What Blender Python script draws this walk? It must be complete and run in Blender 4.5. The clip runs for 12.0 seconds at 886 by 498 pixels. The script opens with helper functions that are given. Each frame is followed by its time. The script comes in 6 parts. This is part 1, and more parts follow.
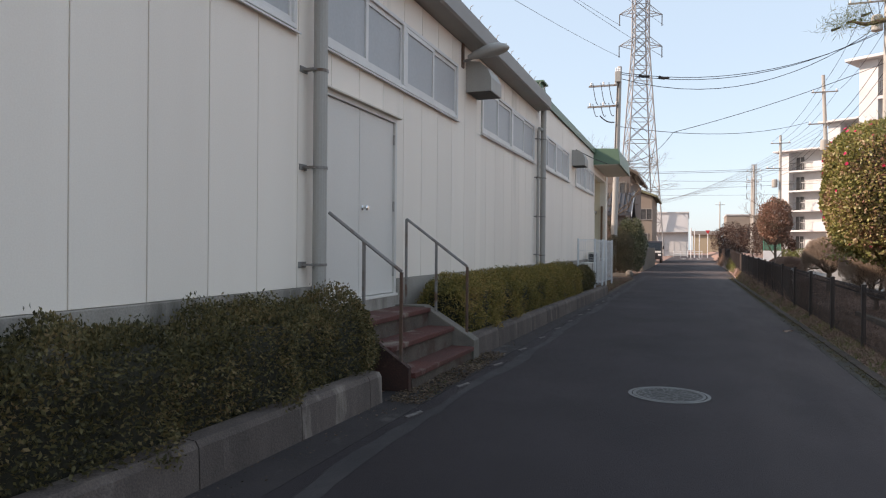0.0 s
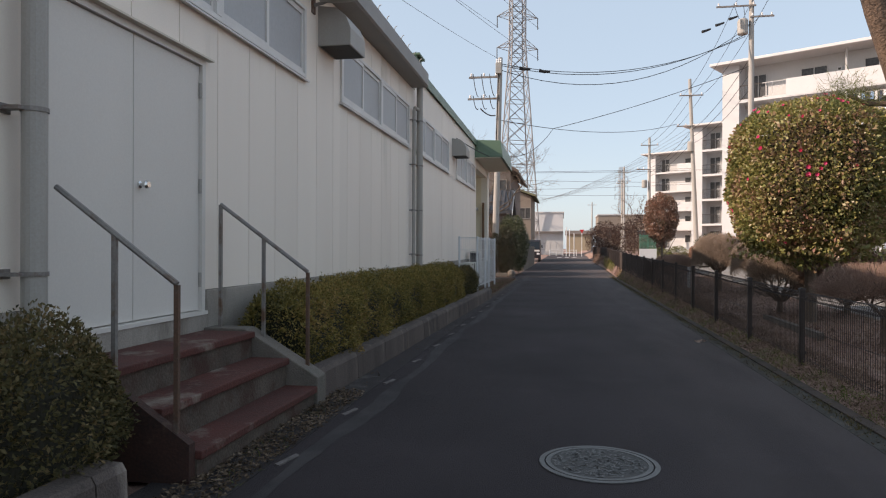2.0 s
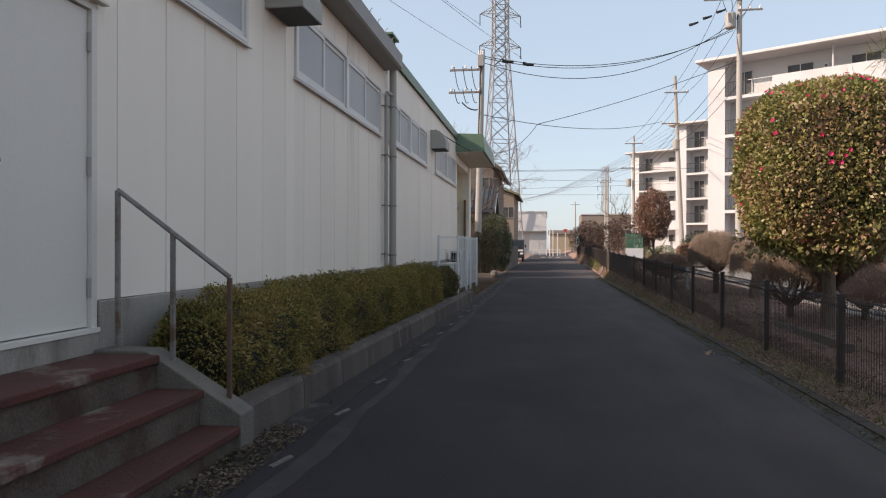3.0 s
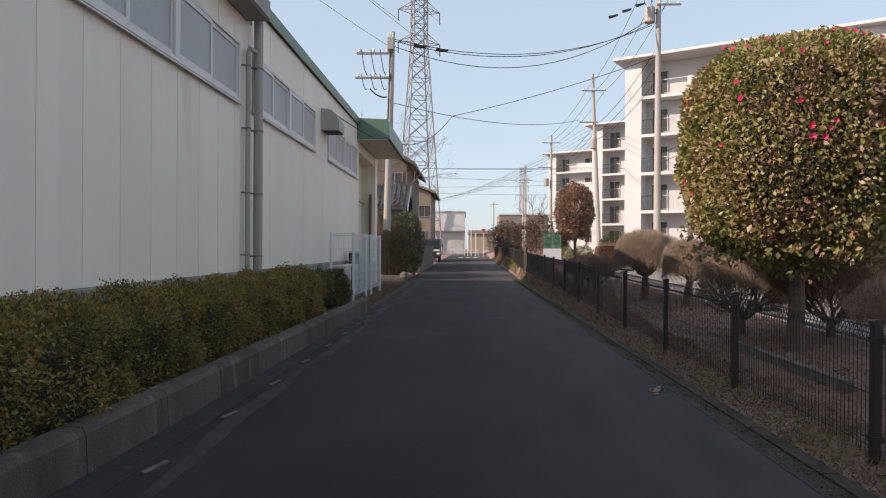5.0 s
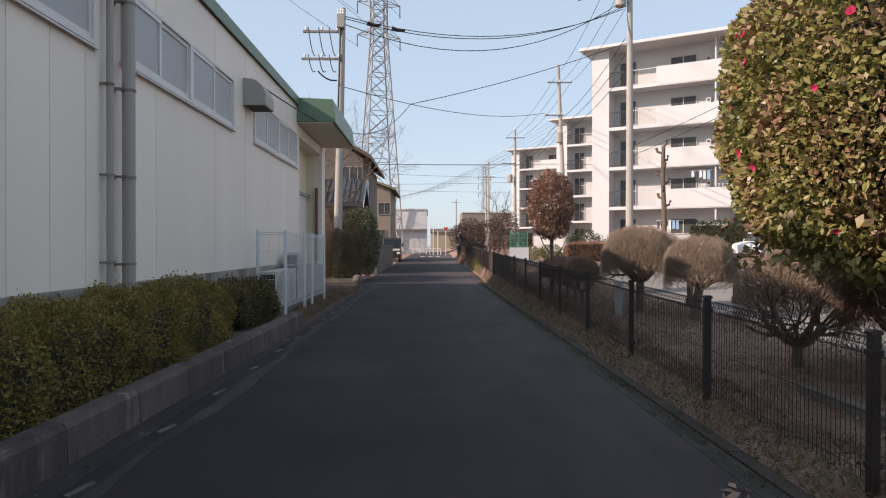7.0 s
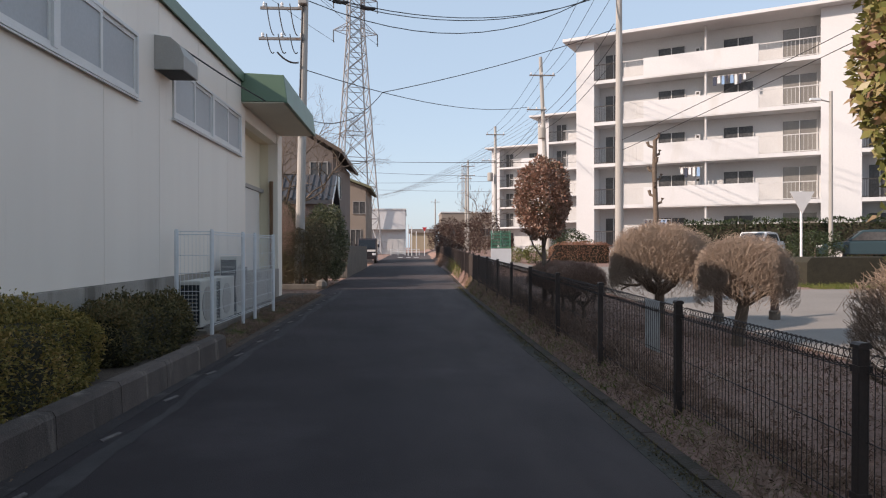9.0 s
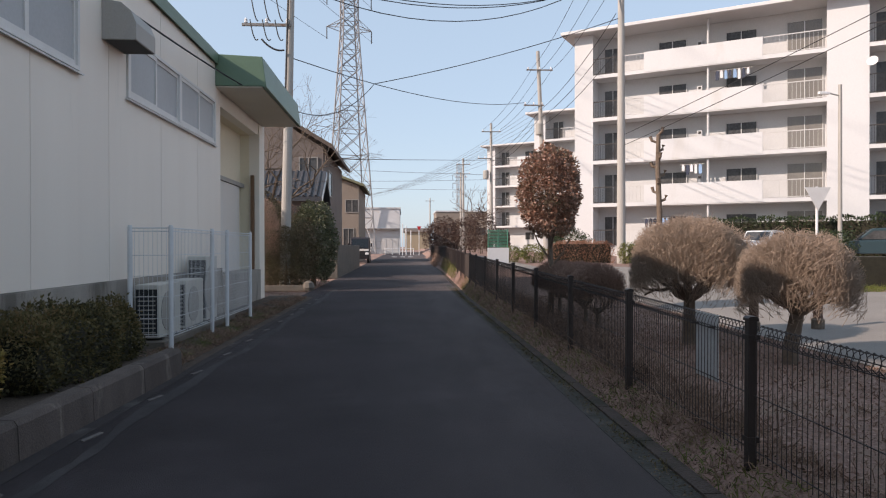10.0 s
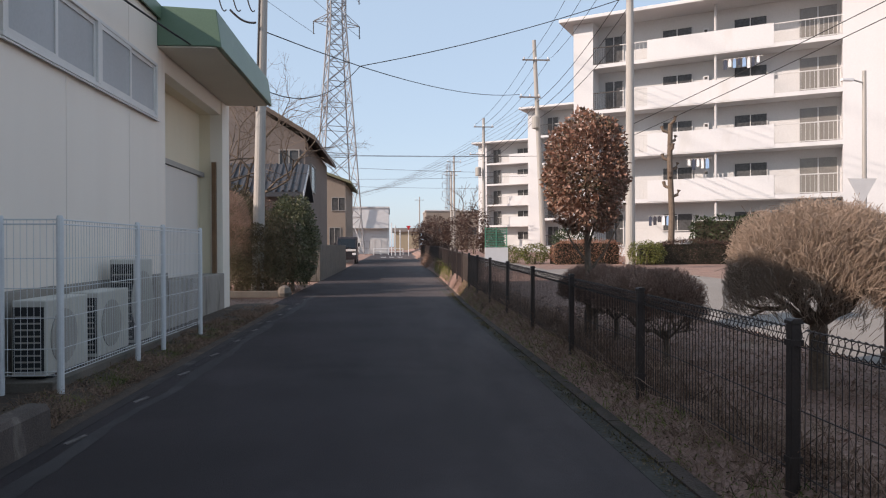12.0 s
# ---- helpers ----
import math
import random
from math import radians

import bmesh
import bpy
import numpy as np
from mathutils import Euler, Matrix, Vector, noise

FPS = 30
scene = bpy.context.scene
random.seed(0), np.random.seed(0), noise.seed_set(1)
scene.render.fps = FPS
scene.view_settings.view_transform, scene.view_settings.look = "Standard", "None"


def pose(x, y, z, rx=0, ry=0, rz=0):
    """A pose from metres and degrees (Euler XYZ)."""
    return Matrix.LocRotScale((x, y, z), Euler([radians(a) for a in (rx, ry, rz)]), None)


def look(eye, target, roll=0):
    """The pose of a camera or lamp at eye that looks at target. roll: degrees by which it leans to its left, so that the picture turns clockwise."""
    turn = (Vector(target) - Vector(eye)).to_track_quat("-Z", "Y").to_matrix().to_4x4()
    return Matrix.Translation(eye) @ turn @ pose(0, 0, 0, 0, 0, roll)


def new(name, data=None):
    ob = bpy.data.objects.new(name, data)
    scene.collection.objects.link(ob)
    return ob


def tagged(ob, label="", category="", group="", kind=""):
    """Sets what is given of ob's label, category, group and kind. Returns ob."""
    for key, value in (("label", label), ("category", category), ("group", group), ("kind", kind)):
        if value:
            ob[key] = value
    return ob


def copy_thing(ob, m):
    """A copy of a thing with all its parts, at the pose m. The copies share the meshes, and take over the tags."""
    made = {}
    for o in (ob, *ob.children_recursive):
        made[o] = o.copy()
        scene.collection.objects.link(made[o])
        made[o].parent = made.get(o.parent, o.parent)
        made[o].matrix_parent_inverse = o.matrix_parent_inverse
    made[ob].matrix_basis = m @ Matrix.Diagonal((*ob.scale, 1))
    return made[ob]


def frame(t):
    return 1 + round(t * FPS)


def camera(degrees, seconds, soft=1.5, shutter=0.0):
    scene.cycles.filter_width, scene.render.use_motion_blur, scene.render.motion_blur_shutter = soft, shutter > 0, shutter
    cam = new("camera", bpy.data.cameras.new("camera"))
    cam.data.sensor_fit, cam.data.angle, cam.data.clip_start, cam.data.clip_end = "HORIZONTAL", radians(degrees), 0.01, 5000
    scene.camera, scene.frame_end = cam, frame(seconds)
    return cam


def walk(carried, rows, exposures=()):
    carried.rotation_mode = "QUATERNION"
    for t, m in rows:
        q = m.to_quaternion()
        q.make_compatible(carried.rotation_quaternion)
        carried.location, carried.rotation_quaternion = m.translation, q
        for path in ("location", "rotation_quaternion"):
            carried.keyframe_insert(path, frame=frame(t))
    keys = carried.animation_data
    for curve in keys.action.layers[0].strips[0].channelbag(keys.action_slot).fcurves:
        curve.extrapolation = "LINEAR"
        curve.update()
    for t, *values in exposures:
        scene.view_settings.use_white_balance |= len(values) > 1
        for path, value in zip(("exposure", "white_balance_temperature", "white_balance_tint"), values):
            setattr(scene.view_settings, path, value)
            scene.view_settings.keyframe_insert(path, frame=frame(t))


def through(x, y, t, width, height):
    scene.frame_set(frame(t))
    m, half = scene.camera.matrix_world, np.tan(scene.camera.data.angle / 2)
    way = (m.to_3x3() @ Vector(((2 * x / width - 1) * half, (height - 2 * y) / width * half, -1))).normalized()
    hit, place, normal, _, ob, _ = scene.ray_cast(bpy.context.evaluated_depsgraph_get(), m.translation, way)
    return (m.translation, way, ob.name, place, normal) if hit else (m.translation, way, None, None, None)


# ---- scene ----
cam = camera(65.9, 12.0, soft=1.15)
PATH = [
    (0, (-0.024, 0.047, 1.318), (-0.704, 1.928, 1.312), 0.5),
    (0.5, (-0.08, 0.58, 1.313), (-0.536, 2.527, 1.31), 0.3),
    (1, (-0.202, 1.131, 1.315), (-0.601, 3.091, 1.312), 0.3),
    (1.5, (-0.292, 1.748, 1.285), (-0.641, 3.717, 1.281), 0.2),
    (2, (-0.407, 2.327, 1.295), (-0.753, 4.297, 1.291), 0.2),
    (2.5, (-0.411, 2.966, 1.269), (-0.722, 4.942, 1.265), 0.1),
    (3, (-0.49, 3.596, 1.281), (-0.788, 5.574, 1.277), 0.1),
    (3.5, (-0.391, 4.199, 1.272), (-0.606, 6.188, 1.266), 0.1),
    (5.5, (-0.26, 6.73, 1.29), (-0.281, 8.729, 1.286), 0.2),
    (6, (-0.245, 7.404, 1.304), (-0.221, 9.404, 1.298), 0.0),
    (6.5, (-0.199, 8.04, 1.318), (-0.173, 10.04, 1.311), 0.0),
    (7, (-0.155, 8.677, 1.326), (-0.112, 10.676, 1.318), -0.0),
    (9, (0.076, 11.145, 1.359), (0.178, 13.143, 1.352), -0.1),
    (9.5, (0.082, 11.748, 1.373), (0.184, 13.745, 1.364), -0.1),
    (10, (0.148, 12.416, 1.35), (0.265, 14.412, 1.341), -0.1),
    (10.5, (0.079, 13.076, 1.362), (0.197, 15.072, 1.351), -0.1),
    (11, (0.114, 13.682, 1.355), (0.235, 15.678, 1.345), -0.1),
    (11.5, (0.086, 14.334, 1.357), (0.21, 16.33, 1.347), -0.2),
    (12, (0.141, 14.948, 1.338), (0.29, 16.942, 1.329), -0.2),
]
walk(cam, [(t, look(eye, target, roll)) for t, eye, target, roll in PATH],
     [(0.0, 1.54, 8750, 23), (0.5, 1.44, 8750, 23), (1.5, 1.28, 8750, 23), (6.0, 1.28, 8450, 23), (9.0, 1.21, 8150, 22), (12.0, 1.22, 8050, 22)])

# ---- light ----
SUN_TO = Vector((-0.91, -0.30, 0.56)).normalized()
world = bpy.data.worlds.new("sky")
scene.world = world
world.use_nodes = True
wn = world.node_tree.nodes
sky = wn.new("ShaderNodeTexSky")
sky.sky_type = "NISHITA"
sky.sun_disc = False
sky.sun_elevation = math.asin(SUN_TO.z)
sky.sun_rotation = math.atan2(SUN_TO.x, SUN_TO.y)
sky.air_density, sky.dust_density, sky.ozone_density = 1.0, 1.0, 3.0
wn["Background"].inputs["Strength"].default_value = 0.116
veil = wn.new("ShaderNodeMix")  # thin high haze, even over the whole sky
veil.data_type = "RGBA"
veil.inputs["Factor"].default_value = 0.75
veil.inputs["B"].default_value = (1.55, 2.5, 3.55, 1)
world.node_tree.links.new(sky.outputs[0], veil.inputs["A"])
world.node_tree.links.new(veil.outputs["Result"], wn["Background"].inputs[0])
sun = new("sun", bpy.data.lights.new("sun", "SUN"))
sun.data.energy, sun.data.angle, sun.data.color = 2.1, radians(0.6), (1.0, 0.985, 0.97)
sun.matrix_world = look((-40, -20, 30), Vector((-40, -20, 30)) - SUN_TO)


# ---- materials ----
def mat(name, c1, c2=None, scale=3.0, rough=0.8, bump=0.15, fine=60.0, metal=0.0, streak=0.0, c3=None, rand=0.0, spec=0.5, stain=0.5):
    """Two noise scales mixed between c1 and c2, optional stains c3, streak stretches the pattern downwards."""
    m = bpy.data.materials.new(name)
    m.use_nodes = True
    nt = m.node_tree
    n, l = nt.nodes, nt.links
    b = n["Principled BSDF"]
    b.inputs["Roughness"].default_value = rough
    b.inputs["Metallic"].default_value = metal
    b.inputs["Specular IOR Level"].default_value = spec
    c2 = c2 or tuple(v * 0.8 for v in c1)
    geo = n.new("ShaderNodeNewGeometry")
    mp = n.new("ShaderNodeMapping")
    mp.inputs["Scale"].default_value = (1, 1, 1.0 - streak)
    l.new(geo.outputs["Position"], mp.inputs["Vector"])
    big = n.new("ShaderNodeTexNoise")
    big.inputs["Scale"].default_value, big.inputs["Detail"].default_value = scale, 6
    l.new(mp.outputs[0], big.inputs["Vector"])
    small = n.new("ShaderNodeTexNoise")
    small.inputs["Scale"].default_value, small.inputs["Detail"].default_value = fine, 4
    l.new(geo.outputs["Position"], small.inputs["Vector"])
    mix = n.new("ShaderNodeMix")
    mix.data_type = "RGBA"
    mix.inputs["A"].default_value, mix.inputs["B"].default_value = (*c1, 1), (*c2, 1)
    ramp = n.new("ShaderNodeMapRange")
    ramp.inputs["From Min"].default_value, ramp.inputs["From Max"].default_value = 0.35, 0.65
    add = n.new("ShaderNodeMath")
    add.operation = "MULTIPLY_ADD"
    l.new(small.outputs["Fac"], add.inputs[0])
    add.inputs[1].default_value = 0.5
    half = n.new("ShaderNodeMath")
    half.operation = "MULTIPLY"
    half.inputs[1].default_value = 0.5
    l.new(big.outputs["Fac"], half.inputs[0])
    l.new(half.outputs[0], add.inputs[2])
    l.new(add.outputs[0], ramp.inputs["Value"])
    l.new(ramp.outputs[0], mix.inputs["Factor"])
    out = mix.outputs["Result"]
    if c3:
        st = n.new("ShaderNodeTexNoise")
        st.inputs["Scale"].default_value, st.inputs["Detail"].default_value = scale * 0.6, 8
        st.inputs["Roughness"].default_value = 0.65
        l.new(mp.outputs[0], st.inputs["Vector"])
        r2 = n.new("ShaderNodeMapRange")
        r2.inputs["From Min"].default_value, r2.inputs["From Max"].default_value = stain, stain + 0.13
        l.new(st.outputs["Fac"], r2.inputs["Value"])
        m2 = n.new("ShaderNodeMix")
        m2.data_type = "RGBA"
        l.new(r2.outputs[0], m2.inputs["Factor"])
        l.new(out, m2.inputs["A"])
        m2.inputs["B"].default_value = (*c3, 1)
        out = m2.outputs["Result"]
    if rand:
        hs = n.new("ShaderNodeHueSaturation")
        r3 = n.new("ShaderNodeMapRange")
        r3.inputs["To Min"].default_value, r3.inputs["To Max"].default_value = 1 - rand, 1 + rand
        info = n.new("ShaderNodeObjectInfo")
        l.new(info.outputs["Random"], r3.inputs["Value"])
        l.new(r3.outputs[0], hs.inputs["Value"])
        l.new(out, hs.inputs["Color"])
        out = hs.outputs[0]
    l.new(out, b.inputs["Base Color"])
    if bump:
        bp = n.new("ShaderNodeBump")
        bp.inputs["Strength"].default_value, bp.inputs["Distance"].default_value = bump, 0.02
        l.new(small.outputs["Fac"], bp.inputs["Height"])
        l.new(bp.outputs[0], b.inputs["Normal"])
    return m


def leaf_mat(name, colours, rough=0.5, spec=0.5, through=0.25):
    """A leaf's own colour by island, from a ramp of colours."""
    m = bpy.data.materials.new(name)
    m.use_nodes = True
    n, l = m.node_tree.nodes, m.node_tree.links
    b = n["Principled BSDF"]
    b.inputs["Roughness"].default_value = rough
    b.inputs["Specular IOR Level"].default_value = spec
    geo = n.new("ShaderNodeNewGeometry")
    big = n.new("ShaderNodeTexNoise")
    big.inputs["Scale"].default_value = 2.2
    l.new(geo.outputs["Position"], big.inputs["Vector"])
    mixf = n.new("ShaderNodeMath")
    mixf.operation = "MULTIPLY_ADD"
    l.new(geo.outputs["Random Per Island"], mixf.inputs[0])
    mixf.inputs[1].default_value = 0.65
    sub = n.new("ShaderNodeMath")
    sub.operation = "MULTIPLY_ADD"
    sub.inputs[1].default_value, sub.inputs[2].default_value = 1.4, -0.52
    l.new(big.outputs["Fac"], sub.inputs[0])
    l.new(sub.outputs[0], mixf.inputs[2])
    ramp = n.new("ShaderNodeValToRGB")
    els = ramp.color_ramp.elements
    while len(els) < len(colours):
        els.new(0.5)
    for i, c in enumerate(colours):
        els[i].position = i / (len(colours) - 1)
        els[i].color = (*c, 1)
    l.new(mixf.outputs[0], ramp.inputs[0])
    l.new(ramp.outputs[0], b.inputs["Base Color"])
    if through:
        tr = n.new("ShaderNodeBsdfTranslucent")
        l.new(ramp.outputs[0], tr.inputs["Color"])
        ms = n.new("ShaderNodeMixShader")
        ms.inputs[0].default_value = through
        l.new(b.outputs[0], ms.inputs[1])
        l.new(tr.outputs[0], ms.inputs[2])
        l.new(ms.outputs[0], n["Material Output"].inputs["Surface"])
    return m


M = {}
M["panel"] = mat("cladding_panel", (0.86, 0.775, 0.69), (0.80, 0.712, 0.632), 1.6, 0.55, 0.05, 90, streak=0.9, c3=(0.63, 0.57, 0.49), rand=0.03, stain=0.6)
M["wall_plain"] = mat("painted_wall", (0.84, 0.78, 0.69), (0.78, 0.715, 0.63), 1.2, 0.6, 0.05, 60, streak=0.8)
M["plinth"] = mat("plinth_concrete", (0.37, 0.33, 0.29), (0.25, 0.222, 0.195), 3.0, 0.9, 0.3, 80, streak=0.75, c3=(0.15, 0.13, 0.11), stain=0.52)
M["concrete"] = mat("weathered_concrete", (0.19, 0.162, 0.138), (0.12, 0.102, 0.086), 2.5, 0.92, 0.5, 70, c3=(0.11, 0.105, 0.09), stain=0.52)
M["kerb"] = mat("kerb_concrete", (0.13, 0.098, 0.085), (0.055, 0.042, 0.037), 4.5, 0.92, 0.4, 90, streak=0.75, c3=(0.27, 0.22, 0.19), rand=0.15, stain=0.57)
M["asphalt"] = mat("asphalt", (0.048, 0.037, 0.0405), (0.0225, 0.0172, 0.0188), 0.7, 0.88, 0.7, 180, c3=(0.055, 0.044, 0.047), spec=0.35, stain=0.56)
def skylit_dust_side(m, x0, x1, colour):
    """Dust and stronger skylight painted in, rising from x0 to x1, broken by noise."""
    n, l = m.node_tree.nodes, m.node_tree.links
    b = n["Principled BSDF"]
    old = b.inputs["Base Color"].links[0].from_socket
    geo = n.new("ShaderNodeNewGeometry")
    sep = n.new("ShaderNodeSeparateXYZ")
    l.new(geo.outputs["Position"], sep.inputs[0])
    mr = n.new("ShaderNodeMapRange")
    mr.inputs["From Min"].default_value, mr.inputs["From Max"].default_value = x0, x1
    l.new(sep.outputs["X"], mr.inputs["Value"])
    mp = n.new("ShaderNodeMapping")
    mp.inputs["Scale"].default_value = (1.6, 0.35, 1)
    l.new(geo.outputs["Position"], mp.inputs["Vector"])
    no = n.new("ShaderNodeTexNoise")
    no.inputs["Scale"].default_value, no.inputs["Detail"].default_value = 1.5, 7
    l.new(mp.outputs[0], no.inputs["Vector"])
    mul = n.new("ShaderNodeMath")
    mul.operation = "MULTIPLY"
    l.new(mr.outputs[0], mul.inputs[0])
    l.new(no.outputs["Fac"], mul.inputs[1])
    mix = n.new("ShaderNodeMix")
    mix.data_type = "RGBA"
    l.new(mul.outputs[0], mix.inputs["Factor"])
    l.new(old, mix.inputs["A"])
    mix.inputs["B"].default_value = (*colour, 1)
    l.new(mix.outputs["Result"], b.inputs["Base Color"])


skylit_dust_side(M["asphalt"], -0.3, 1.7, (0.135, 0.108, 0.102))
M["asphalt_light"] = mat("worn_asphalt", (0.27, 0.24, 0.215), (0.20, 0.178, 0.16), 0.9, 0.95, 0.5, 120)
M["dust"] = mat("dusty_road_edge", (0.043, 0.033, 0.033), (0.022, 0.017, 0.0175), 2.5, 0.95, 0.5, 120, c3=(0.11, 0.10, 0.09), stain=0.57)
M["marking"] = mat("worn_white_paint", (0.20, 0.175, 0.165), (0.06, 0.052, 0.05), 11, 0.85, 0.3, 90)
M["line"] = mat("faint_line", (0.062, 0.054, 0.054), (0.030, 0.026, 0.027), 2.2, 0.9, 0.5, 120, c3=(0.030, 0.0255, 0.027), stain=0.44)
M["soil"] = mat("dark_soil", (0.10, 0.07, 0.052), (0.05, 0.035, 0.027), 3, 0.98, 0.9, 50, c3=(0.15, 0.105, 0.075), stain=0.58)
M["earth"] = mat("dry_earth", (0.32, 0.195, 0.155), (0.19, 0.115, 0.092), 2.2, 0.98, 0.9, 40, c3=(0.27, 0.19, 0.14), stain=0.55)
M["greysteel"] = mat("grey_pipe_paint", (0.37, 0.35, 0.32), (0.31, 0.29, 0.265), 2, 0.5, 0.03, 80, streak=0.8)
M["alu"] = mat("aluminium_frame", (0.70, 0.68, 0.66), (0.62, 0.60, 0.58), 4, 0.42, 0.02, 80)
M["frosted"] = mat("frosted_glass", (0.42, 0.43, 0.44), (0.37, 0.38, 0.39), 1.5, 0.45, 0.02, 30, streak=0.6)
M["door"] = mat("door_paint", (0.68, 0.645, 0.60), (0.63, 0.595, 0.555), 1.5, 0.45, 0.03, 70, streak=0.7)
M["fascia"] = mat("fascia_metal", (0.27, 0.25, 0.235), (0.22, 0.205, 0.19), 2, 0.5, 0.05, 60)
M["green"] = mat("green_metal", (0.115, 0.19, 0.125), (0.09, 0.155, 0.10), 1.5, 0.42, 0.04, 50, c3=(0.15, 0.22, 0.16), stain=0.6)
M["roofgrey"] = mat("grey_roof_sheet", (0.2, 0.2, 0.2), (0.16, 0.16, 0.16), 2, 0.6, 0.1, 40)
M["soffit"] = mat("beige_soffit", (0.66, 0.60, 0.50), (0.60, 0.54, 0.45), 1.5, 0.7, 0.05, 50)
M["cream"] = mat("cream_wall", (0.78, 0.69, 0.53), (0.71, 0.63, 0.48), 1.4, 0.7, 0.05, 50, streak=0.6)
M["redpaint"] = mat("worn_red_paint", (0.12, 0.029, 0.021), (0.06, 0.018, 0.014), 3.2, 0.8, 0.3, 60, c3=(0.24, 0.20, 0.165), stain=0.535)
M["rust"] = mat("rusty_steel", (0.15, 0.075, 0.048), (0.085, 0.05, 0.036), 8, 0.75, 0.3, 60, c3=(0.2, 0.17, 0.15), stain=0.56)
M["galv"] = mat("galvanised_steel", (0.27, 0.25, 0.235), (0.19, 0.175, 0.165), 8, 0.55, 0.15, 60, metal=0.2, c3=(0.15, 0.085, 0.055), stain=0.52)
M["chrome"] = mat("chrome", (0.75, 0.75, 0.75), (0.7, 0.7, 0.7), 4, 0.15, 0, 60, metal=1.0)
M["black"] = mat("dark_brown_coating", (0.05, 0.033, 0.028), (0.034, 0.024, 0.021), 6, 0.55, 0.15, 60)
M["whitecoat"] = mat("white_coated_wire", (0.66, 0.67, 0.68), (0.58, 0.59, 0.6), 6, 0.45, 0.03, 60)
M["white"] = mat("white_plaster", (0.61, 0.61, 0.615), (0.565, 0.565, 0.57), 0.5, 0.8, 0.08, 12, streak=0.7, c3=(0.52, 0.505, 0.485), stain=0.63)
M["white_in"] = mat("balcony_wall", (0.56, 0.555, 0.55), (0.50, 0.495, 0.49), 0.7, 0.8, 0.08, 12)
M["glass"] = mat("dark_window_glass", (0.10, 0.10, 0.10), (0.045, 0.045, 0.046), 0.8, 0.2, 0, 8, spec=0.25)
M["curtain"] = mat("curtained_glass", (0.21, 0.195, 0.175), (0.13, 0.12, 0.11), 1.2, 0.12, 0, 20, streak=0.9)
M["railbrown"] = mat("brown_railing", (0.05, 0.042, 0.038), (0.04, 0.034, 0.03), 3, 0.6, 0.05, 30)
M["raillight"] = mat("pale_railing", (0.55, 0.54, 0.53), (0.47, 0.46, 0.45), 3, 0.6, 0.05, 30)
M["pole"] = mat("pole_concrete", (0.42, 0.395, 0.365), (0.34, 0.32, 0.295), 1.5, 0.85, 0.15, 40, streak=0.8, c3=(0.26, 0.24, 0.21), stain=0.58)
M["pylon"] = mat("pylon_steel", (0.34, 0.33, 0.33), (0.26, 0.26, 0.26), 0.5, 0.6, 0, 10, metal=0.2)
M["cable"] = mat("black_cable", (0.02, 0.02, 0.022), (0.015, 0.015, 0.017), 3, 0.7, 0, 20)
M["wire"] = mat("grey_wire", (0.07, 0.07, 0.075), (0.06, 0.06, 0.06), 3, 0.7, 0, 20)
M["porcelain"] = mat("porcelain", (0.75, 0.75, 0.75), (0.7, 0.7, 0.7), 3, 0.2, 0, 20)
M["bark"] = mat("pine_bark", (0.19, 0.125, 0.09), (0.085, 0.058, 0.045), 14, 0.95, 0.9, 45, streak=0.5)
M["twig"] = mat("bare_twig", (0.40, 0.30, 0.235), (0.29, 0.21, 0.16), 6, 0.9, 0.2, 60)
M["twig_red"] = mat("reddish_twig", (0.38, 0.245, 0.19), (0.25, 0.155, 0.12), 6, 0.9, 0.2, 60)
M["trunk"] = mat("shrub_trunk", (0.19, 0.14, 0.105), (0.11, 0.08, 0.06), 9, 0.95, 0.6, 40)
M["ironwork"] = mat("cast_iron_cover", (0.17, 0.165, 0.16), (0.12, 0.115, 0.11), 8, 0.7, 0.3, 60)
M["iron_low"] = mat("cast_iron_dark", (0.075, 0.072, 0.07), (0.06, 0.057, 0.055), 8, 0.8, 0.3, 60)
L_CAM = leaf_mat("camellia_leaf", [(0.09, 0.105, 0.04), (0.20, 0.205, 0.065), (0.32, 0.29, 0.10), (0.36, 0.255, 0.14), (0.32, 0.16, 0.12)], 0.42, 0.45, 0.25)
L_HEDGE = leaf_mat("hedge_leaf", [(0.04, 0.036, 0.02), (0.085, 0.076, 0.036), (0.15, 0.12, 0.05), (0.24, 0.155, 0.075)], 0.6, 0.25, 0.25)
L_HEDGE2 = leaf_mat("yellow_hedge_leaf", [(0.06, 0.056, 0.024), (0.18, 0.152, 0.046), (0.30, 0.22, 0.065), (0.40, 0.25, 0.10)], 0.6, 0.25, 0.25)
L_PHOT = leaf_mat("red_leaf", [(0.11, 0.11, 0.07), (0.25, 0.155, 0.11), (0.34, 0.17, 0.12), (0.46, 0.32, 0.25)], 0.4, 0.5, 0.2)
L_EVER = leaf_mat("evergreen_leaf", [(0.03, 0.04, 0.022), (0.07, 0.085, 0.042), (0.14, 0.15, 0.08), (0.20, 0.20, 0.12)], 0.4, 0.5, 0.15)
L_DRY = leaf_mat("dry_grass", [(0.09, 0.058, 0.042), (0.22, 0.14, 0.105), (0.35, 0.235, 0.175), (0.17, 0.10, 0.078)], 0.8, 0.2, 0.2)
L_GRASS = leaf_mat("green_grass", [(0.06, 0.09, 0.02), (0.13, 0.16, 0.035), (0.22, 0.2, 0.06)], 0.6, 0.3, 0.3)
L_RED = leaf_mat("russet_hedge_leaf", [(0.20, 0.095, 0.065), (0.33, 0.165, 0.11), (0.42, 0.24, 0.165)], 0.7, 0.3, 0.2)
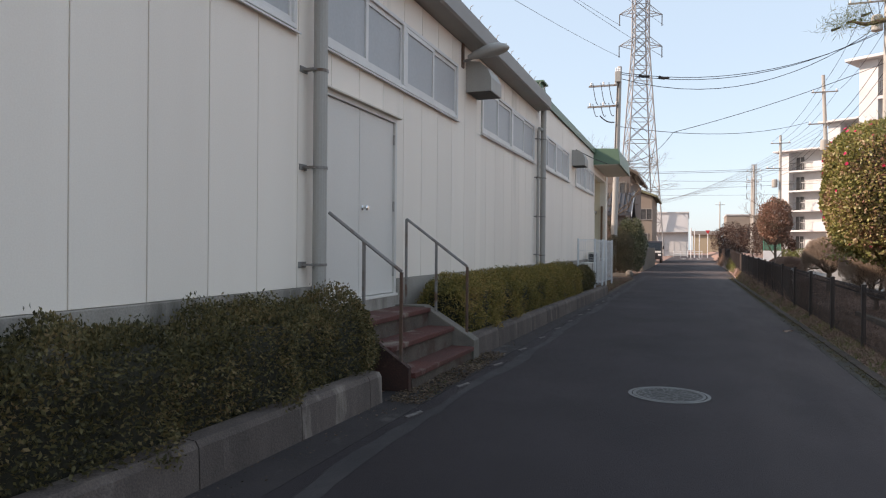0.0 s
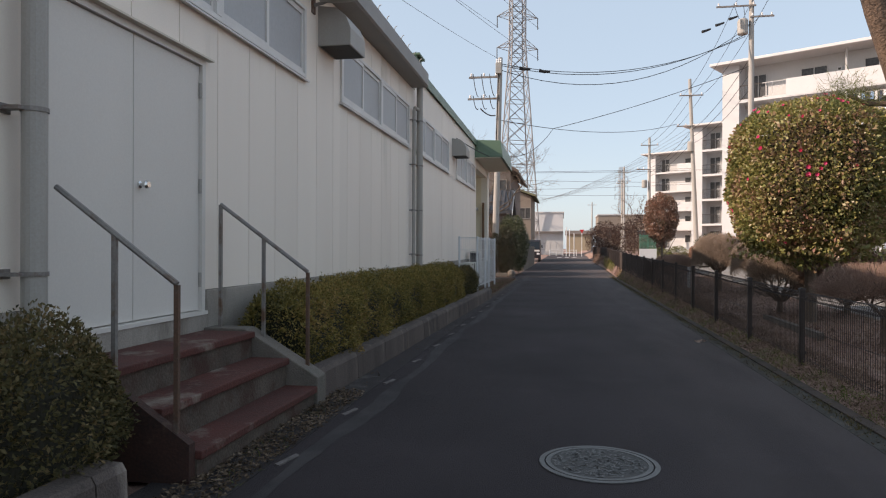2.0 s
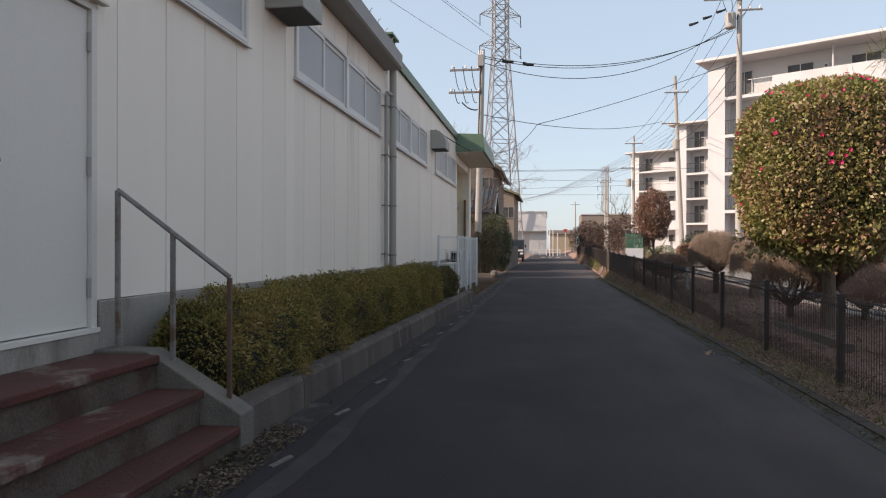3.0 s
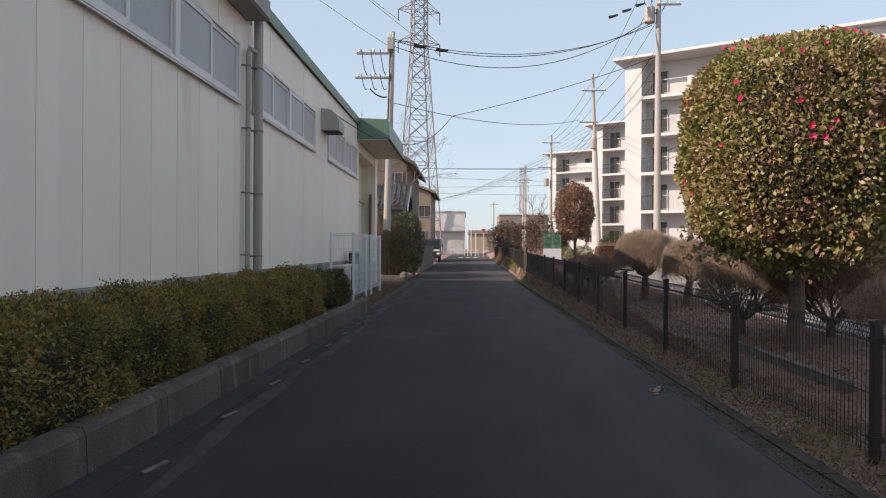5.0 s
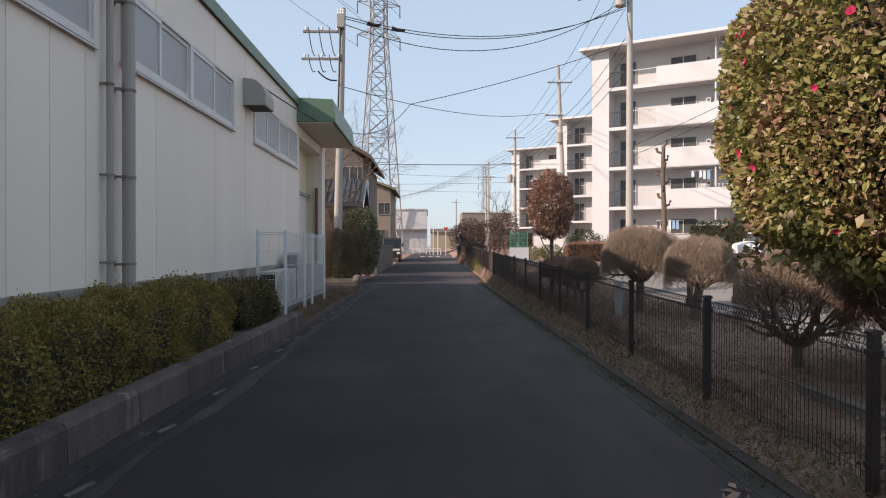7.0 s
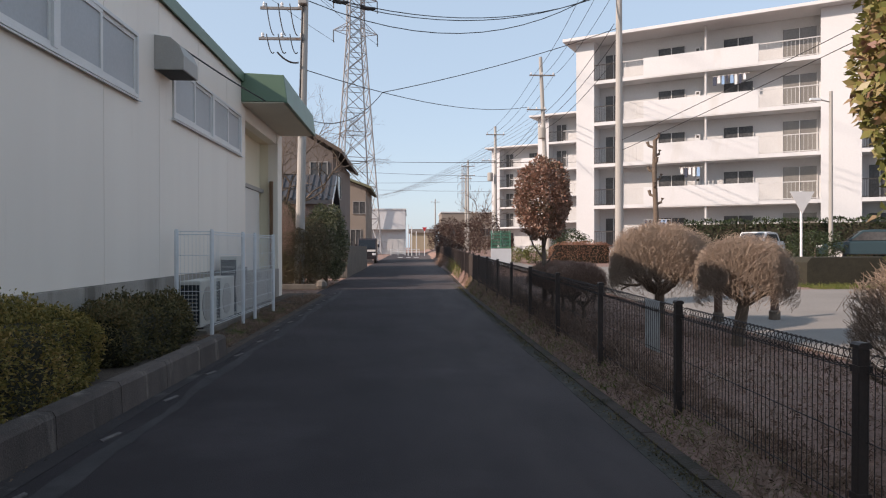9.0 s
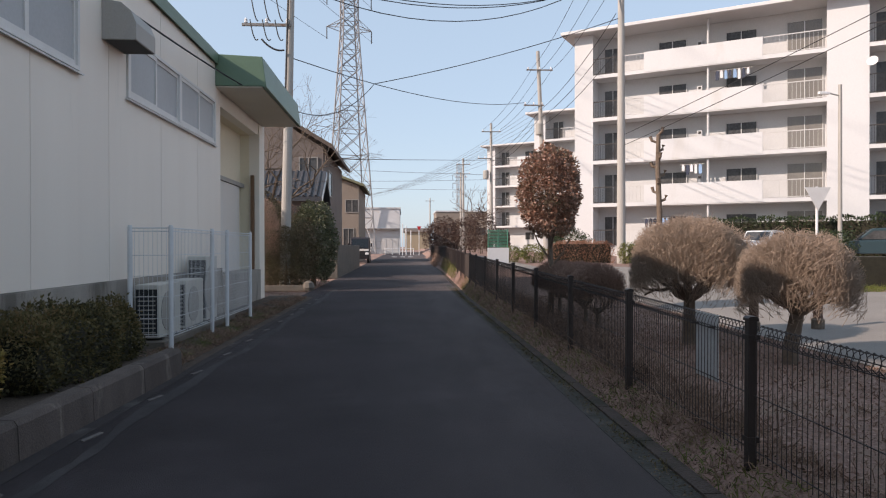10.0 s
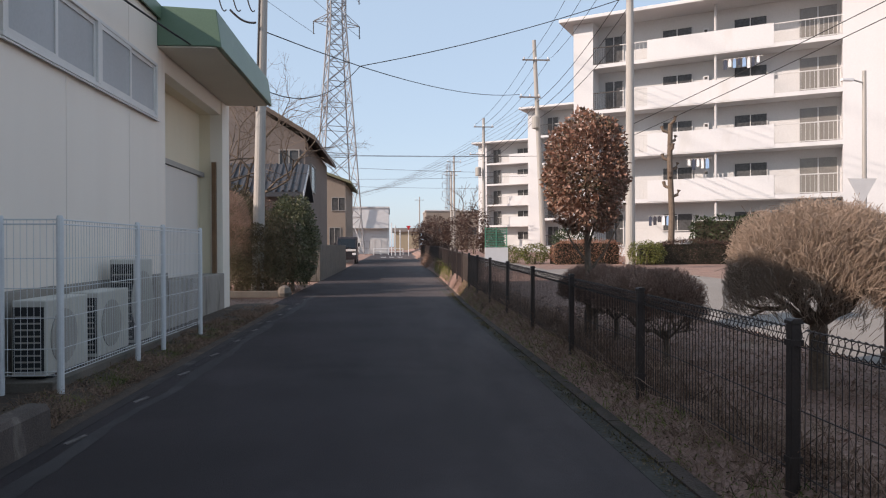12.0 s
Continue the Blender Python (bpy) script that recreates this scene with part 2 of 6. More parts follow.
L_LITTER = leaf_mat("fallen_leaf", [(0.19, 0.11, 0.085), (0.33, 0.20, 0.155), (0.42, 0.29, 0.23), (0.27, 0.15, 0.115)], 0.8, 0.2, 0.1)
L_MULCH = leaf_mat("damp_litter", [(0.05, 0.034, 0.024), (0.10, 0.068, 0.045), (0.17, 0.12, 0.085), (0.26, 0.19, 0.14)], 0.85, 0.15, 0.1)
L_FLOWER = leaf_mat("pink_petal", [(0.55, 0.03, 0.11), (0.7, 0.06, 0.17), (0.45, 0.02, 0.05)], 0.5, 0.3, 0.3)
L_NEEDLE = leaf_mat("pine_needle", [(0.05, 0.075, 0.02), (0.12, 0.14, 0.04), (0.2, 0.17, 0.06)], 0.5, 0.3, 0.2)


# ---- mesh building ----
class Geo:
    """Collects vertices and faces of one mesh."""

    def __init__(self):
        self.v, self.f = [], []

    def faces(self, verts, faces):
        k = len(self.v)
        self.v.extend(tuple(p) for p in verts)
        self.f.extend(tuple(k + i for i in f) for f in faces)
        return self

    def box(self, x0, x1, y0, y1, z0, z1):
        v = [(x, y, z) for z in (z0, z1) for y in (y0, y1) for x in (x0, x1)]
        return self.faces(v, [(0, 2, 3, 1), (4, 5, 7, 6), (0, 1, 5, 4), (2, 6, 7, 3), (0, 4, 6, 2), (1, 3, 7, 5)])

    def prism(self, outline, axis, a, b):
        """A flat outline drawn out from a to b along an axis; the outline's two numbers are the other two axes in order."""
        n = len(outline)

        def at(p, w):
            q = list(p)
            q.insert("xyz".index(axis), w)
            return tuple(q)
        v = [at(p, a) for p in outline] + [at(p, b) for p in outline]
        f = [tuple(range(n)), tuple(range(2 * n - 1, n - 1, -1))] + [(i, i + n, (i + 1) % n + n, (i + 1) % n) for i in range(n)]
        return self.faces(v, f)

    def tube(self, pts, r, n=6, r2=None, cap=True):
        pts = [Vector(p) for p in pts]
        m = len(pts)
        ring = []
        for i, p in enumerate(pts):
            d = (pts[min(i + 1, m - 1)] - pts[max(i - 1, 0)]).normalized()
            up = Vector((0, 0, 1)) if abs(d.z) < 0.9 else Vector((1, 0, 0))
            s = d.cross(up).normalized()
            t = s.cross(d)
            rr = r if r2 is None else r + (r2 - r) * i / max(1, m - 1)
            for k in range(n):
                a = 2 * math.pi * k / n
                ring.append(p + s * (rr * math.cos(a)) + t * (rr * math.sin(a)))
        f = [(i * n + k, i * n + (k + 1) % n, (i + 1) * n + (k + 1) % n, (i + 1) * n + k) for i in range(m - 1) for k in range(n)]
        if cap:
            f += [tuple(range(n - 1, -1, -1)), tuple(range((m - 1) * n, m * n))]
        return self.faces(ring, f)

    def lathe(self, prof, n=16, c=(0, 0, 0), cap=True):
        v = [(c[0] + r * math.cos(2 * math.pi * k / n), c[1] + r * math.sin(2 * math.pi * k / n), c[2] + z) for r, z in prof for k in range(n)]
        m = len(prof)
        f = [(i * n + k, i * n + (k + 1) % n, (i + 1) * n + (k + 1) % n, (i + 1) * n + k) for i in range(m - 1) for k in range(n)]
        if cap:
            f += [tuple(range(n - 1, -1, -1)), tuple(range((m - 1) * n, m * n))]
        return self.faces(v, f)

    def mesh(self, name):
        me = bpy.data.meshes.new(name)
        me.from_pydata(self.v, [], self.f)
        me.update()
        return me


def array_mesh(name, v, quads):
    me = bpy.data.meshes.new(name)
    me.vertices.add(len(v))
    me.vertices.foreach_set("co", np.asarray(v, np.float32).ravel())
    q = np.asarray(quads, np.int32)
    k = q.shape[1]
    me.loops.add(q.size)
    me.loops.foreach_set("vertex_index", q.ravel())
    me.polygons.add(len(q))
    me.polygons.foreach_set("loop_start", np.arange(0, q.size, k, dtype=np.int32))
    me.update(calc_edges=True)
    return me


def part(name, geo, material, parent=None, label="", bevel=0.0, smooth=False):
    me = geo.mesh(name) if isinstance(geo, Geo) else geo
    if not me.materials:
        me.materials.append(material)
    if smooth:
        me.polygons.foreach_set("use_smooth", [True] * len(me.polygons))
    ob = new(name, me)
    if parent:
        ob.parent = parent
    if bevel:
        b = ob.modifiers.new("edge", "BEVEL")
        b.width, b.segments, b.limit_method = bevel, 2, "ANGLE"
    if label:
        tagged(ob, label)
    return ob


def thing(name, label, category, m=None, group="", kind=""):
    ob = new(name)
    ob.empty_display_size = 0.1
    ob.matrix_basis = m or Matrix()
    return tagged(ob, label, category, group, kind)


def structure(name, geo, material, label="", category="", bevel=0.0):
    return tagged(part(name, geo, material, bevel=bevel), label, category, kind="structure")


def unit(a):
    return a / np.maximum(np.linalg.norm(a, axis=1, keepdims=True), 1e-6)


def leaves(name, P, N, length, width, rng, out=0.7, fold=0.25, vary=0.35):
    """One folded four-cornered leaf at each point, leaning along N and otherwise at random."""
    n = len(P)
    d = unit(N * out + rng.normal(size=(n, 3)) * 0.6)
    s = unit(np.cross(d, rng.normal(size=(n, 3))))
    w = np.cross(s, d)
    k = (1 + rng.uniform(-vary, vary, (n, 1)))
    ln, wd = length * k, width * k
    v = np.stack([P, P + d * ln * 0.5 + s * wd * 0.5 + w * wd * fold, P + d * ln, P + d * ln * 0.5 - s * wd * 0.5 + w * wd * fold], 1).reshape(-1, 3)
    return array_mesh(name, v, np.arange(4 * n).reshape(n, 4))


def crown(rng, n, c, rad, power=2.0, shell=0.35, low=-1.0, lump=0.06, seed=0.0):
    """Points in the outer shell of a rounded body (power 2: ellipsoid, higher: boxier), with outward normals."""
    d = unit(rng.normal(size=(n * 2, 3)))
    d = d[d[:, 2] > low][:n]
    k = (np.abs(d) ** power).sum(1, keepdims=True) ** (-1 / power)
    wob = 1 + lump * (np.sin(d[:, :1] * 9 + seed) + np.sin(d[:, 1:2] * 8 + seed * 2) + np.sin(d[:, 2:] * 10 + seed * 3)) * 0.6
    r = k * wob * (1 - shell * rng.random((len(d), 1)) ** 1.6)
    return np.array(c) + d * r * np.array(rad), unit(d / np.array(rad))


def hedge_points(rng, n, x0, x1, y0, y1, z0, z1, lump=0.05, ragged=0.05):
    """Points on the skin of a clipped hedge, with outward normals."""
    w, h, ln = x1 - x0, z1 - z0, y1 - y0
    areas = np.array([w * ln, h * ln, h * ln, w * h, w * h])
    which = rng.choice(5, n, p=areas / areas.sum())
    a, b = rng.random(n), rng.random(n)
    P, N = np.zeros((n, 3)), np.zeros((n, 3))
    for k in range(5):
        i = which == k
        if k == 0:
            P[i] = np.stack([x0 + w * a[i], y0 + ln * b[i], np.full(i.sum(), z1)], 1)
            N[i] = (0, 0, 1)
        elif k < 3:
            P[i] = np.stack([np.full(i.sum(), x1 if k == 1 else x0), y0 + ln * b[i], z0 + h * a[i]], 1)
            N[i] = (1 if k == 1 else -1, 0, 0)
        else:
            P[i] = np.stack([x0 + w * a[i], np.full(i.sum(), y0 if k == 3 else y1), z0 + h * b[i]], 1)
            N[i] = (0, -1 if k == 3 else 1, 0)
    ctr = np.stack([np.full(n, (x0 + x1) / 2), np.clip(P[:, 1], y0 + w / 2, y1 - w / 2), np.full(n, z0 + h * 0.45)], 1)
    # round the upper edges and lump the skin
    rel = (P - ctr) / np.array([w / 2, w / 2, h * 0.55])
    rr = np.linalg.norm(rel, axis=1, keepdims=True)
    P = ctr + (P - ctr) * np.minimum(1, 1.16 / rr)
    bump = lump * (np.sin(P[:, 1] * 5.1) + np.sin(P[:, 1] * 11.3 + P[:, 0] * 7) * 0.7 + np.sin(P[:, 2] * 13 + P[:, 1] * 4) * 0.6)
    P += N * (bump[:, None] - 0.10 * rng.random((n, 1)) ** 1.5 + 0.02 * rng.normal(size=(n, 1)))
    # small tufts of new growth that stand proud of the clipped skin
    cell = np.floor(P / 0.09)
    tuft = np.modf(np.abs(np.sin(cell @ np.array((12.99, 78.23, 37.72))) * 43758.5))[0]
    P += (N + np.array((0, 0, 0.35))) * (ragged * (tuft[:, None] - 0.45) * rng.random((n, 1)))
    return P, N


def ground_z(x, y):
    """Height of the ground: the lane is level, the estate beyond the fence lies higher and rises slowly."""
    x -= 0.02 * max(0, y - 30)
    rise = 0.10 + 0.012 * min(max(y - 10, 0), 40) + 0.03 * min(max(x - 2.1, 0), 4)
    return rise * min(max((x - 1.86) / 0.25, 0), 1) - (0.03 if x < 1.85 else 0.0)


# ---- ground and road ----
def ground_sheet():
    xs = [-400, -120, -60, -30, -14, -8, -5, -4, -3.4, -2.6, 1.74, 1.84, 1.88, 1.95, 2.05, 2.15, 2.3, 2.45, 2.6, 2.8, 3.1, 3.6, 4.2, 5, 6.1, 8, 12, 20, 40, 90, 200, 500]
    ys = [-60, -30, -15, -8, -4, 0, 4, 8, 10, 12, 14, 16, 18, 20, 24, 28, 32, 36, 40, 45, 50, 70, 100, 140, 200, 400, 900]
    g = Geo()
    v = [(x, y, ground_z(x, y)) for y in ys for x in xs]
    n = len(xs)
    f = [(j * n + i, j * n + i + 1, (j + 1) * n + i + 1, (j + 1) * n + i) for j in range(len(ys) - 1) for i in range(n - 1)]
    structure("ground", g.faces(v, f), M["earth"], "bare brown winter earth with dry grass beside the lane", "ground")


def strip(name, material, x0, x1, y0, y1, z, label, category, thick=0.05, nx=2, ny=40):
    """A slab that follows the ground."""
    g = Geo()
    for j in range(ny):
        ya, yb = y0 + (y1 - y0) * j / ny, y0 + (y1 - y0) * (j + 1) / ny
        for i in range(nx):
            xa, xb = x0 + (x1 - x0) * i / nx, x0 + (x1 - x0) * (i + 1) / nx
            g.faces([(x, y, ground_z(x, y) + z) for x, y in ((xa, ya), (xb, ya), (xb, yb), (xa, yb))], [(0, 1, 2, 3)])
    return structure(name, g, material, label, category)


ground_sheet()
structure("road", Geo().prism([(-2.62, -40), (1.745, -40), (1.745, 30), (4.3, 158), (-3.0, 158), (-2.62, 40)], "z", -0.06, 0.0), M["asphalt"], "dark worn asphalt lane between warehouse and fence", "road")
def dusty_line():
    """A band of blown dust where the old edge line has worn off, with a wandering outline."""
    r = random.Random(8)
    g, n = Geo(), 190
    row = []
    for i in range(n + 1):
        y = -4 + i * 0.2
        mid = -1.93 + 0.03 * math.sin(y * 0.9) + 0.02 * math.sin(y * 2.7)
        half = 0.035 + 0.02 * math.sin(y * 1.7 + 1) + 0.02 * r.random()
        row += [(mid - half - 0.02 * r.random(), y, 0.003), (mid + half + 0.03 * r.random(), y, 0.003)]
    g.faces(row, [(2 * i, 2 * i + 1, 2 * i + 3, 2 * i + 2) for i in range(n)])
    structure("worn_line", g, M["line"], "faint worn dusty line along the lane", "road marking")


dusty_line()
structure("road_edge", Geo().box(-2.62, -2.12, -40, 30.0, -0.05, 0.004), M["dust"], "dusty asphalt margin along the kerb", "road edge")
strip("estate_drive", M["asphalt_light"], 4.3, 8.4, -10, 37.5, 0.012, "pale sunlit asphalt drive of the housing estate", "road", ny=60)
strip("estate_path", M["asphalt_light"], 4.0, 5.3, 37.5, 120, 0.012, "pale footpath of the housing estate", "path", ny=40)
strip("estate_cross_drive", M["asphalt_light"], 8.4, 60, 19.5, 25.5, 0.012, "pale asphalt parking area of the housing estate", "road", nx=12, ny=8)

# ---- warehouse ----
W = -3.4
WIN_Z0, WIN_Z1 = 3.27, 4.10
GROUPS = [(-2.9, 1.2), (1.27, 5.39), (5.80, 9.93), (11.23, 15.38), (15.97, 20.12), (21.44, 25.56)]
BAY0, BAY1, BAY_TOP = 25.98, 29.6, 4.10
DOOR0, DOOR1, DOOR_Z0, DOOR_Z1 = 5.83, 7.61, 0.76, 2.81


def core_spans():
    """The warehouse's wall core, cut by windows, door and loading bay."""
    g = Geo()
    x0, x1 = W - 0.25, W - 0.03
    y = -8.0
    for a, b in GROUPS:
        g.box(x0, x1, y, a, 0, 4.88)
        g.box(x0, x1, a, b, WIN_Z1, 4.88)
        if a < DOOR0 < b:
            g.box(x0, x1, a, DOOR1, DOOR_Z1, WIN_Z0)
            g.box(x0, x1, DOOR1, b, 0, WIN_Z0)
        else:
            g.box(x0, x1, a, b, 0, WIN_Z0)
        y = b
    g.box(x0, x1, y, BAY0, 0, 4.88)
    g.box(x0, x1, BAY0, BAY1, BAY_TOP, 4.88)
    g.box(x0, x1 + 0.03, BAY1, 30.2, 0, 4.88)
    return g


wall_east = structure("wall_east", core_spans(), M["wall_plain"], "off-white clad warehouse wall with high windows", "wall")
structure("wall_north", Geo().box(-23, W - 0.25, 29.95, 30.2, 0, 4.88), M["wall_plain"], "plain end wall of the warehouse", "wall")
structure("wall_south", Geo().box(-23, W - 0.25, -8.0, -7.75, 0, 4.88), M["wall_plain"], "plain end wall of the warehouse", "wall")
structure("wall_west", Geo().box(-23.25, -23, -8.0, 30.2, 0, 4.88), M["wall_plain"], "plain rear wall of the warehouse", "wall")
structure("warehouse_roof", Geo().prism([(W - 0.02, 4.88), (-13.2, 5.6), (-23.2, 4.88), (-23.2, 4.98), (-13.2, 5.72), (W - 0.02, 4.98)], "y", -8.0, 30.2), M["roofgrey"], "low grey sheet-metal warehouse roof", "roof")
structure("warehouse_floor", Geo().box(-23, W - 0.25, -7.75, 29.95, 0, 0.7), M["concrete"], "concrete floor slab inside the warehouse", "floor")
structure("plinth", Geo().box(W - 0.03, W + 0.035, -8, DOOR0 - 0.06, 0, 0.93).box(W - 0.03, W + 0.035, DOOR1 + 0.06, BAY0, 0, 0.93).box(W - 0.03, W + 0.035, DOOR0 - 0.06, DOOR1 + 0.06, 0, 0.755), M["plinth"],
          "stained grey concrete plinth below the cladding", "plinth", bevel=0.008)


def fascia_and_coping():
    g = Geo().prism([(W - 0.02, 4.50), (-3.1, 4.50), (-3.07, 4.53), (-3.07, 4.77), (-3.13, 4.80), (W - 0.02, 4.86)], "y", -8, 15.75)
    ob = structure("roof_fascia", g, M["fascia"], "grey-brown metal fascia along the warehouse eaves", "fascia")
    structure("roof_coping", Geo().prism([(W - 0.05, 4.86), (W + 0.05, 4.80), (W + 0.065, 4.80), (W + 0.065, 5.0), (W - 0.05, 5.02)], "y", 15.75, 25.62), M["green"], "green metal coping along the warehouse roof edge", "coping")
    pin = Geo().tube([(0, 0, 0), (0.02, 0, 0.07)], 0.006, 4).tube([(0.02, 0, 0.07), (0.055, 0, 0.085)], 0.006, 4)
    me = pin.mesh("roof_bolt")
    me.materials.append(M["greysteel"])
    for i in range(44):
        o = part("roof_bolt", me, M["greysteel"], ob)
        o.location = (-3.12, -6 + i * 0.49, 4.80)


fascia_and_coping()


def window_group(y0, y1):
    """A ribbon of two sliding windows, four frosted panes."""
    w = thing("window_1", "aluminium ribbon window with four frosted panes", "window", pose(W, y0, WIN_Z0), kind="structure")
    ln, h = y1 - y0, WIN_Z1 - WIN_Z0
    fr = Geo()
    fr.box(-0.10, 0.03, 0, ln, 0, 0.045).box(-0.10, 0.03, 0, ln, h - 0.045, h)
    fr.box(-0.10, 0.03, 0, 0.045, 0.045, h - 0.045).box(-0.10, 0.03, ln - 0.045, ln, 0.045, h - 0.045).box(-0.10, 0.035, ln / 2 - 0.045, ln / 2 + 0.045, 0.045, h - 0.045)
    part("window_frame", fr, M["alu"], w, bevel=0.004)
    part("window_sill", Geo().prism([(0.0, -0.03), (0.06, -0.045), (0.06, -0.03), (0.0, -0.002)], "y", -0.03, ln + 0.03), M["alu"], w)
    q = (ln / 2 - 0.07) / 2
    for i in range(4):
        a = 0.045 + (0 if i < 2 else ln / 2) + (i % 2) * q + (0 if i < 2 else 0.0)
        d = -0.012 if i % 2 else 0.012
        p = part("pane", Geo().box(d - 0.012, d - 0.004, a + 0.035, a + q - 0.03, 0.085, h - 0.085), M["frosted"], w)
        s = Geo().box(d - 0.03, d + 0.012, a, a + 0.055, 0.045, h - 0.045).box(d - 0.03, d + 0.012, a + q - 0.055, a + q, 0.045, h - 0.045)
        s.box(d - 0.03, d + 0.012, a + 0.055, a + q - 0.055, 0.045, 0.10).box(d - 0.03, d + 0.012, a + 0.055, a + q - 0.055, h - 0.10, h - 0.045)
        part("sash", s, M["alu"], p)
    return w


for a, b in GROUPS:
    window_group(a, b)


def downpipe(y, r, x, top, bottom, thin=False):
    p = thing("downpipe", "grey round rainwater downpipe with wall brackets", "downpipe", pose(x, y, bottom))
    h = top - bottom
    part("pipe", Geo().tube([(0, 0, 0), (0, 0, h)], r, 16), M["greysteel"], p, smooth=False)
    for z in (1.12, 2.02, 2.92, 3.82):
        part("collar", Geo().tube([(0, 0, z + 0.01), (0, 0, z + 0.035)], r + 0.007, 16), M["galv"], p)
        part("bracket", Geo().box(W - x, 0.0, -r - 0.05, -r + 0.01, z + 0.012, z + 0.032).box(W - x, W - x + 0.012, -r - 0.09, -r + 0.03, z - 0.005, z + 0.05), M["galv"], p, "dark steel bracket")
    return p


downpipe(5.64, 0.066, W + 0.13, 4.5, 0.0)
downpipe(15.86, 0.066, W + 0.13, 4.78, 0.0)
thin = thing("downpipe", "thin grey pipe beside the thick downpipe", "downpipe", pose(W + 0.08, 15.55, 0.9))
part("pipe", Geo().tube([(0, 0, 0), (0, 0, 3.1), (0.01, 0.03, 3.16), (0.03, 0.26, 3.17)], 0.035, 10), M["greysteel"], thin)
for z in (0.25, 1.12, 2.02, 2.9):
    part("collar", Geo().tube([(0, 0, z), (0, 0, z + 0.03)], 0.042, 10), M["galv"], thin)
    part("bracket", Geo().box(-0.08, 0.0, -0.06, -0.03, z + 0.005, z + 0.025), M["galv"], thin, "dark steel bracket")


def double_door():
    d = thing("door_1", "closed pale grey steel double door above red steps", "door", pose(W, DOOR0, DOOR_Z0), kind="structure")
    ln, h = DOOR1 - DOOR0, DOOR_Z1 - DOOR_Z0
    part("door_frame", Geo().box(-0.12, 0.02, -0.05, 0, 0, h + 0.05).box(-0.12, 0.02, ln, ln + 0.05, 0, h + 0.05).box(-0.12, 0.02, 0, ln, h, h + 0.05).box(-0.12, 0.045, -0.05, ln + 0.05, -0.03, 0.0), M["door"], d)
    part("drip_cap", Geo().prism([(0.02, h + 0.05), (0.075, h + 0.05), (0.075, h + 0.065), (0.02, h + 0.09)], "y", -0.08, ln + 0.1), M["soffit"], d, "pale metal drip cap")
    for k in range(2):
        a = 0.004 + k * ln / 2
        leaf = part("door_leaf", Geo().box(-0.055, -0.01, a, a + ln / 2 - 0.008, 0.008, h - 0.006), M["door"], d, bevel=0.003)
        for z in (0.2, 0.98, 1.78):
            y = ln - 0.004 if k else 0.004
            part("hinge", Geo().tube([(0.003, y, z), (0.003, y, z + 0.12)], 0.014, 8), M["greysteel"], leaf, "grey hinge")
        if k:
            part("door_handle", Geo().lathe([(0.026, 0), (0.026, 0.008), (0.012, 0.012), (0.012, 0.035), (0.026, 0.045), (0.031, 0.062), (0.022, 0.078)], 14), M["chrome"], leaf, "round chrome door knob").matrix_basis = pose(-0.01, ln / 2 + 0.07, 0.98, 0, 90, 0)


double_door()


def vent_hood(y0, y1, z0, z1, out):
    v = thing("vent_hood", "grey sheet-metal ventilation hood on the warehouse wall", "vent", pose(W, y0, z0), group="ventilation hoods")
    h, w = z1 - z0, y1 - y0
    part("hood", Geo().prism([(0, 0), (out, 0), (out, h * 0.42), (out * 0.85, h * 0.72), (out * 0.55, h * 0.93), (0, h)], "y", 0, w), M["greysteel"], v, bevel=0.006)
    # dark sheet below the closed hood, drawn for its shaded hollow
    part("hollow_shade", Geo().box(0.03, out - 0.02, 0.02, w - 0.02, -0.006, -0.001), M["iron_low"], v, "dark underside")
    return v


vent_hood(10.38, 11.0, 3.78, 4.28, 0.42)
vent_hood(20.72, 21.35, 3.80, 4.28, 0.40)


def wall_lamp():
    lamp = thing("wall_lamp", "weathered grey street-lamp head on a short wall arm", "lamp", pose(W, 10.2, 4.22))
    part("mount", Geo().box(0, 0.02, -0.05, 0.05, -0.10, 0.42), M["rust"], lamp)
    part("arm", Geo().tube([(0.02, 0, 0.0), (0.12, 0, 0.02), (0.2, 0, 0.05)], 0.022, 8), M["galv"], lamp)
    g = Geo()
    rows = [(0.10, 0.05, 0.045), (0.24, 0.10, 0.09), (0.42, 0.16, 0.13), (0.58, 0.155, 0.12), (0.70, 0.10, 0.07), (0.75, 0.03, 0.02)]
    n = 10
    v = []
    for x, w, h in rows:
        for k in range(n):
            a = 2 * math.pi * k / n
            v.append((x, w * math.cos(a), 0.03 + x * 0.16 + h * math.sin(a) * (1.0 if math.sin(a) > 0 else 0.5)))
    f = [(i * n + k, i * n + (k + 1) % n, (i + 1) * n + (k + 1) % n, (i + 1) * n + k) for i in range(len(rows) - 1) for k in range(n)]
    part("lamp_head", g.faces(v, f + [tuple(range(n)), tuple(range(len(v) - n, len(v)))]), M["greysteel"], lamp, smooth=True)


wall_lamp()


def canopy():
    c = thing("entrance_canopy", "green metal canopy with beige soffit over the loading bay", "canopy", pose(W, 25.62, 4.38))
    ln = 4.4
    part("canopy_top", Geo().prism([(0.0, 0.02), (0.88, 0.02), (0.90, 0.0), (0.96, 0.0), (0.88, 0.58), (0.0, 0.62)], "y", 0, ln), M["green"], c, bevel=0.01)
    part("soffit", Geo().box(0.0, 0.87, 0.03, ln - 0.03, -0.005, 0.018), M["soffit"], c, "beige soffit")


canopy()


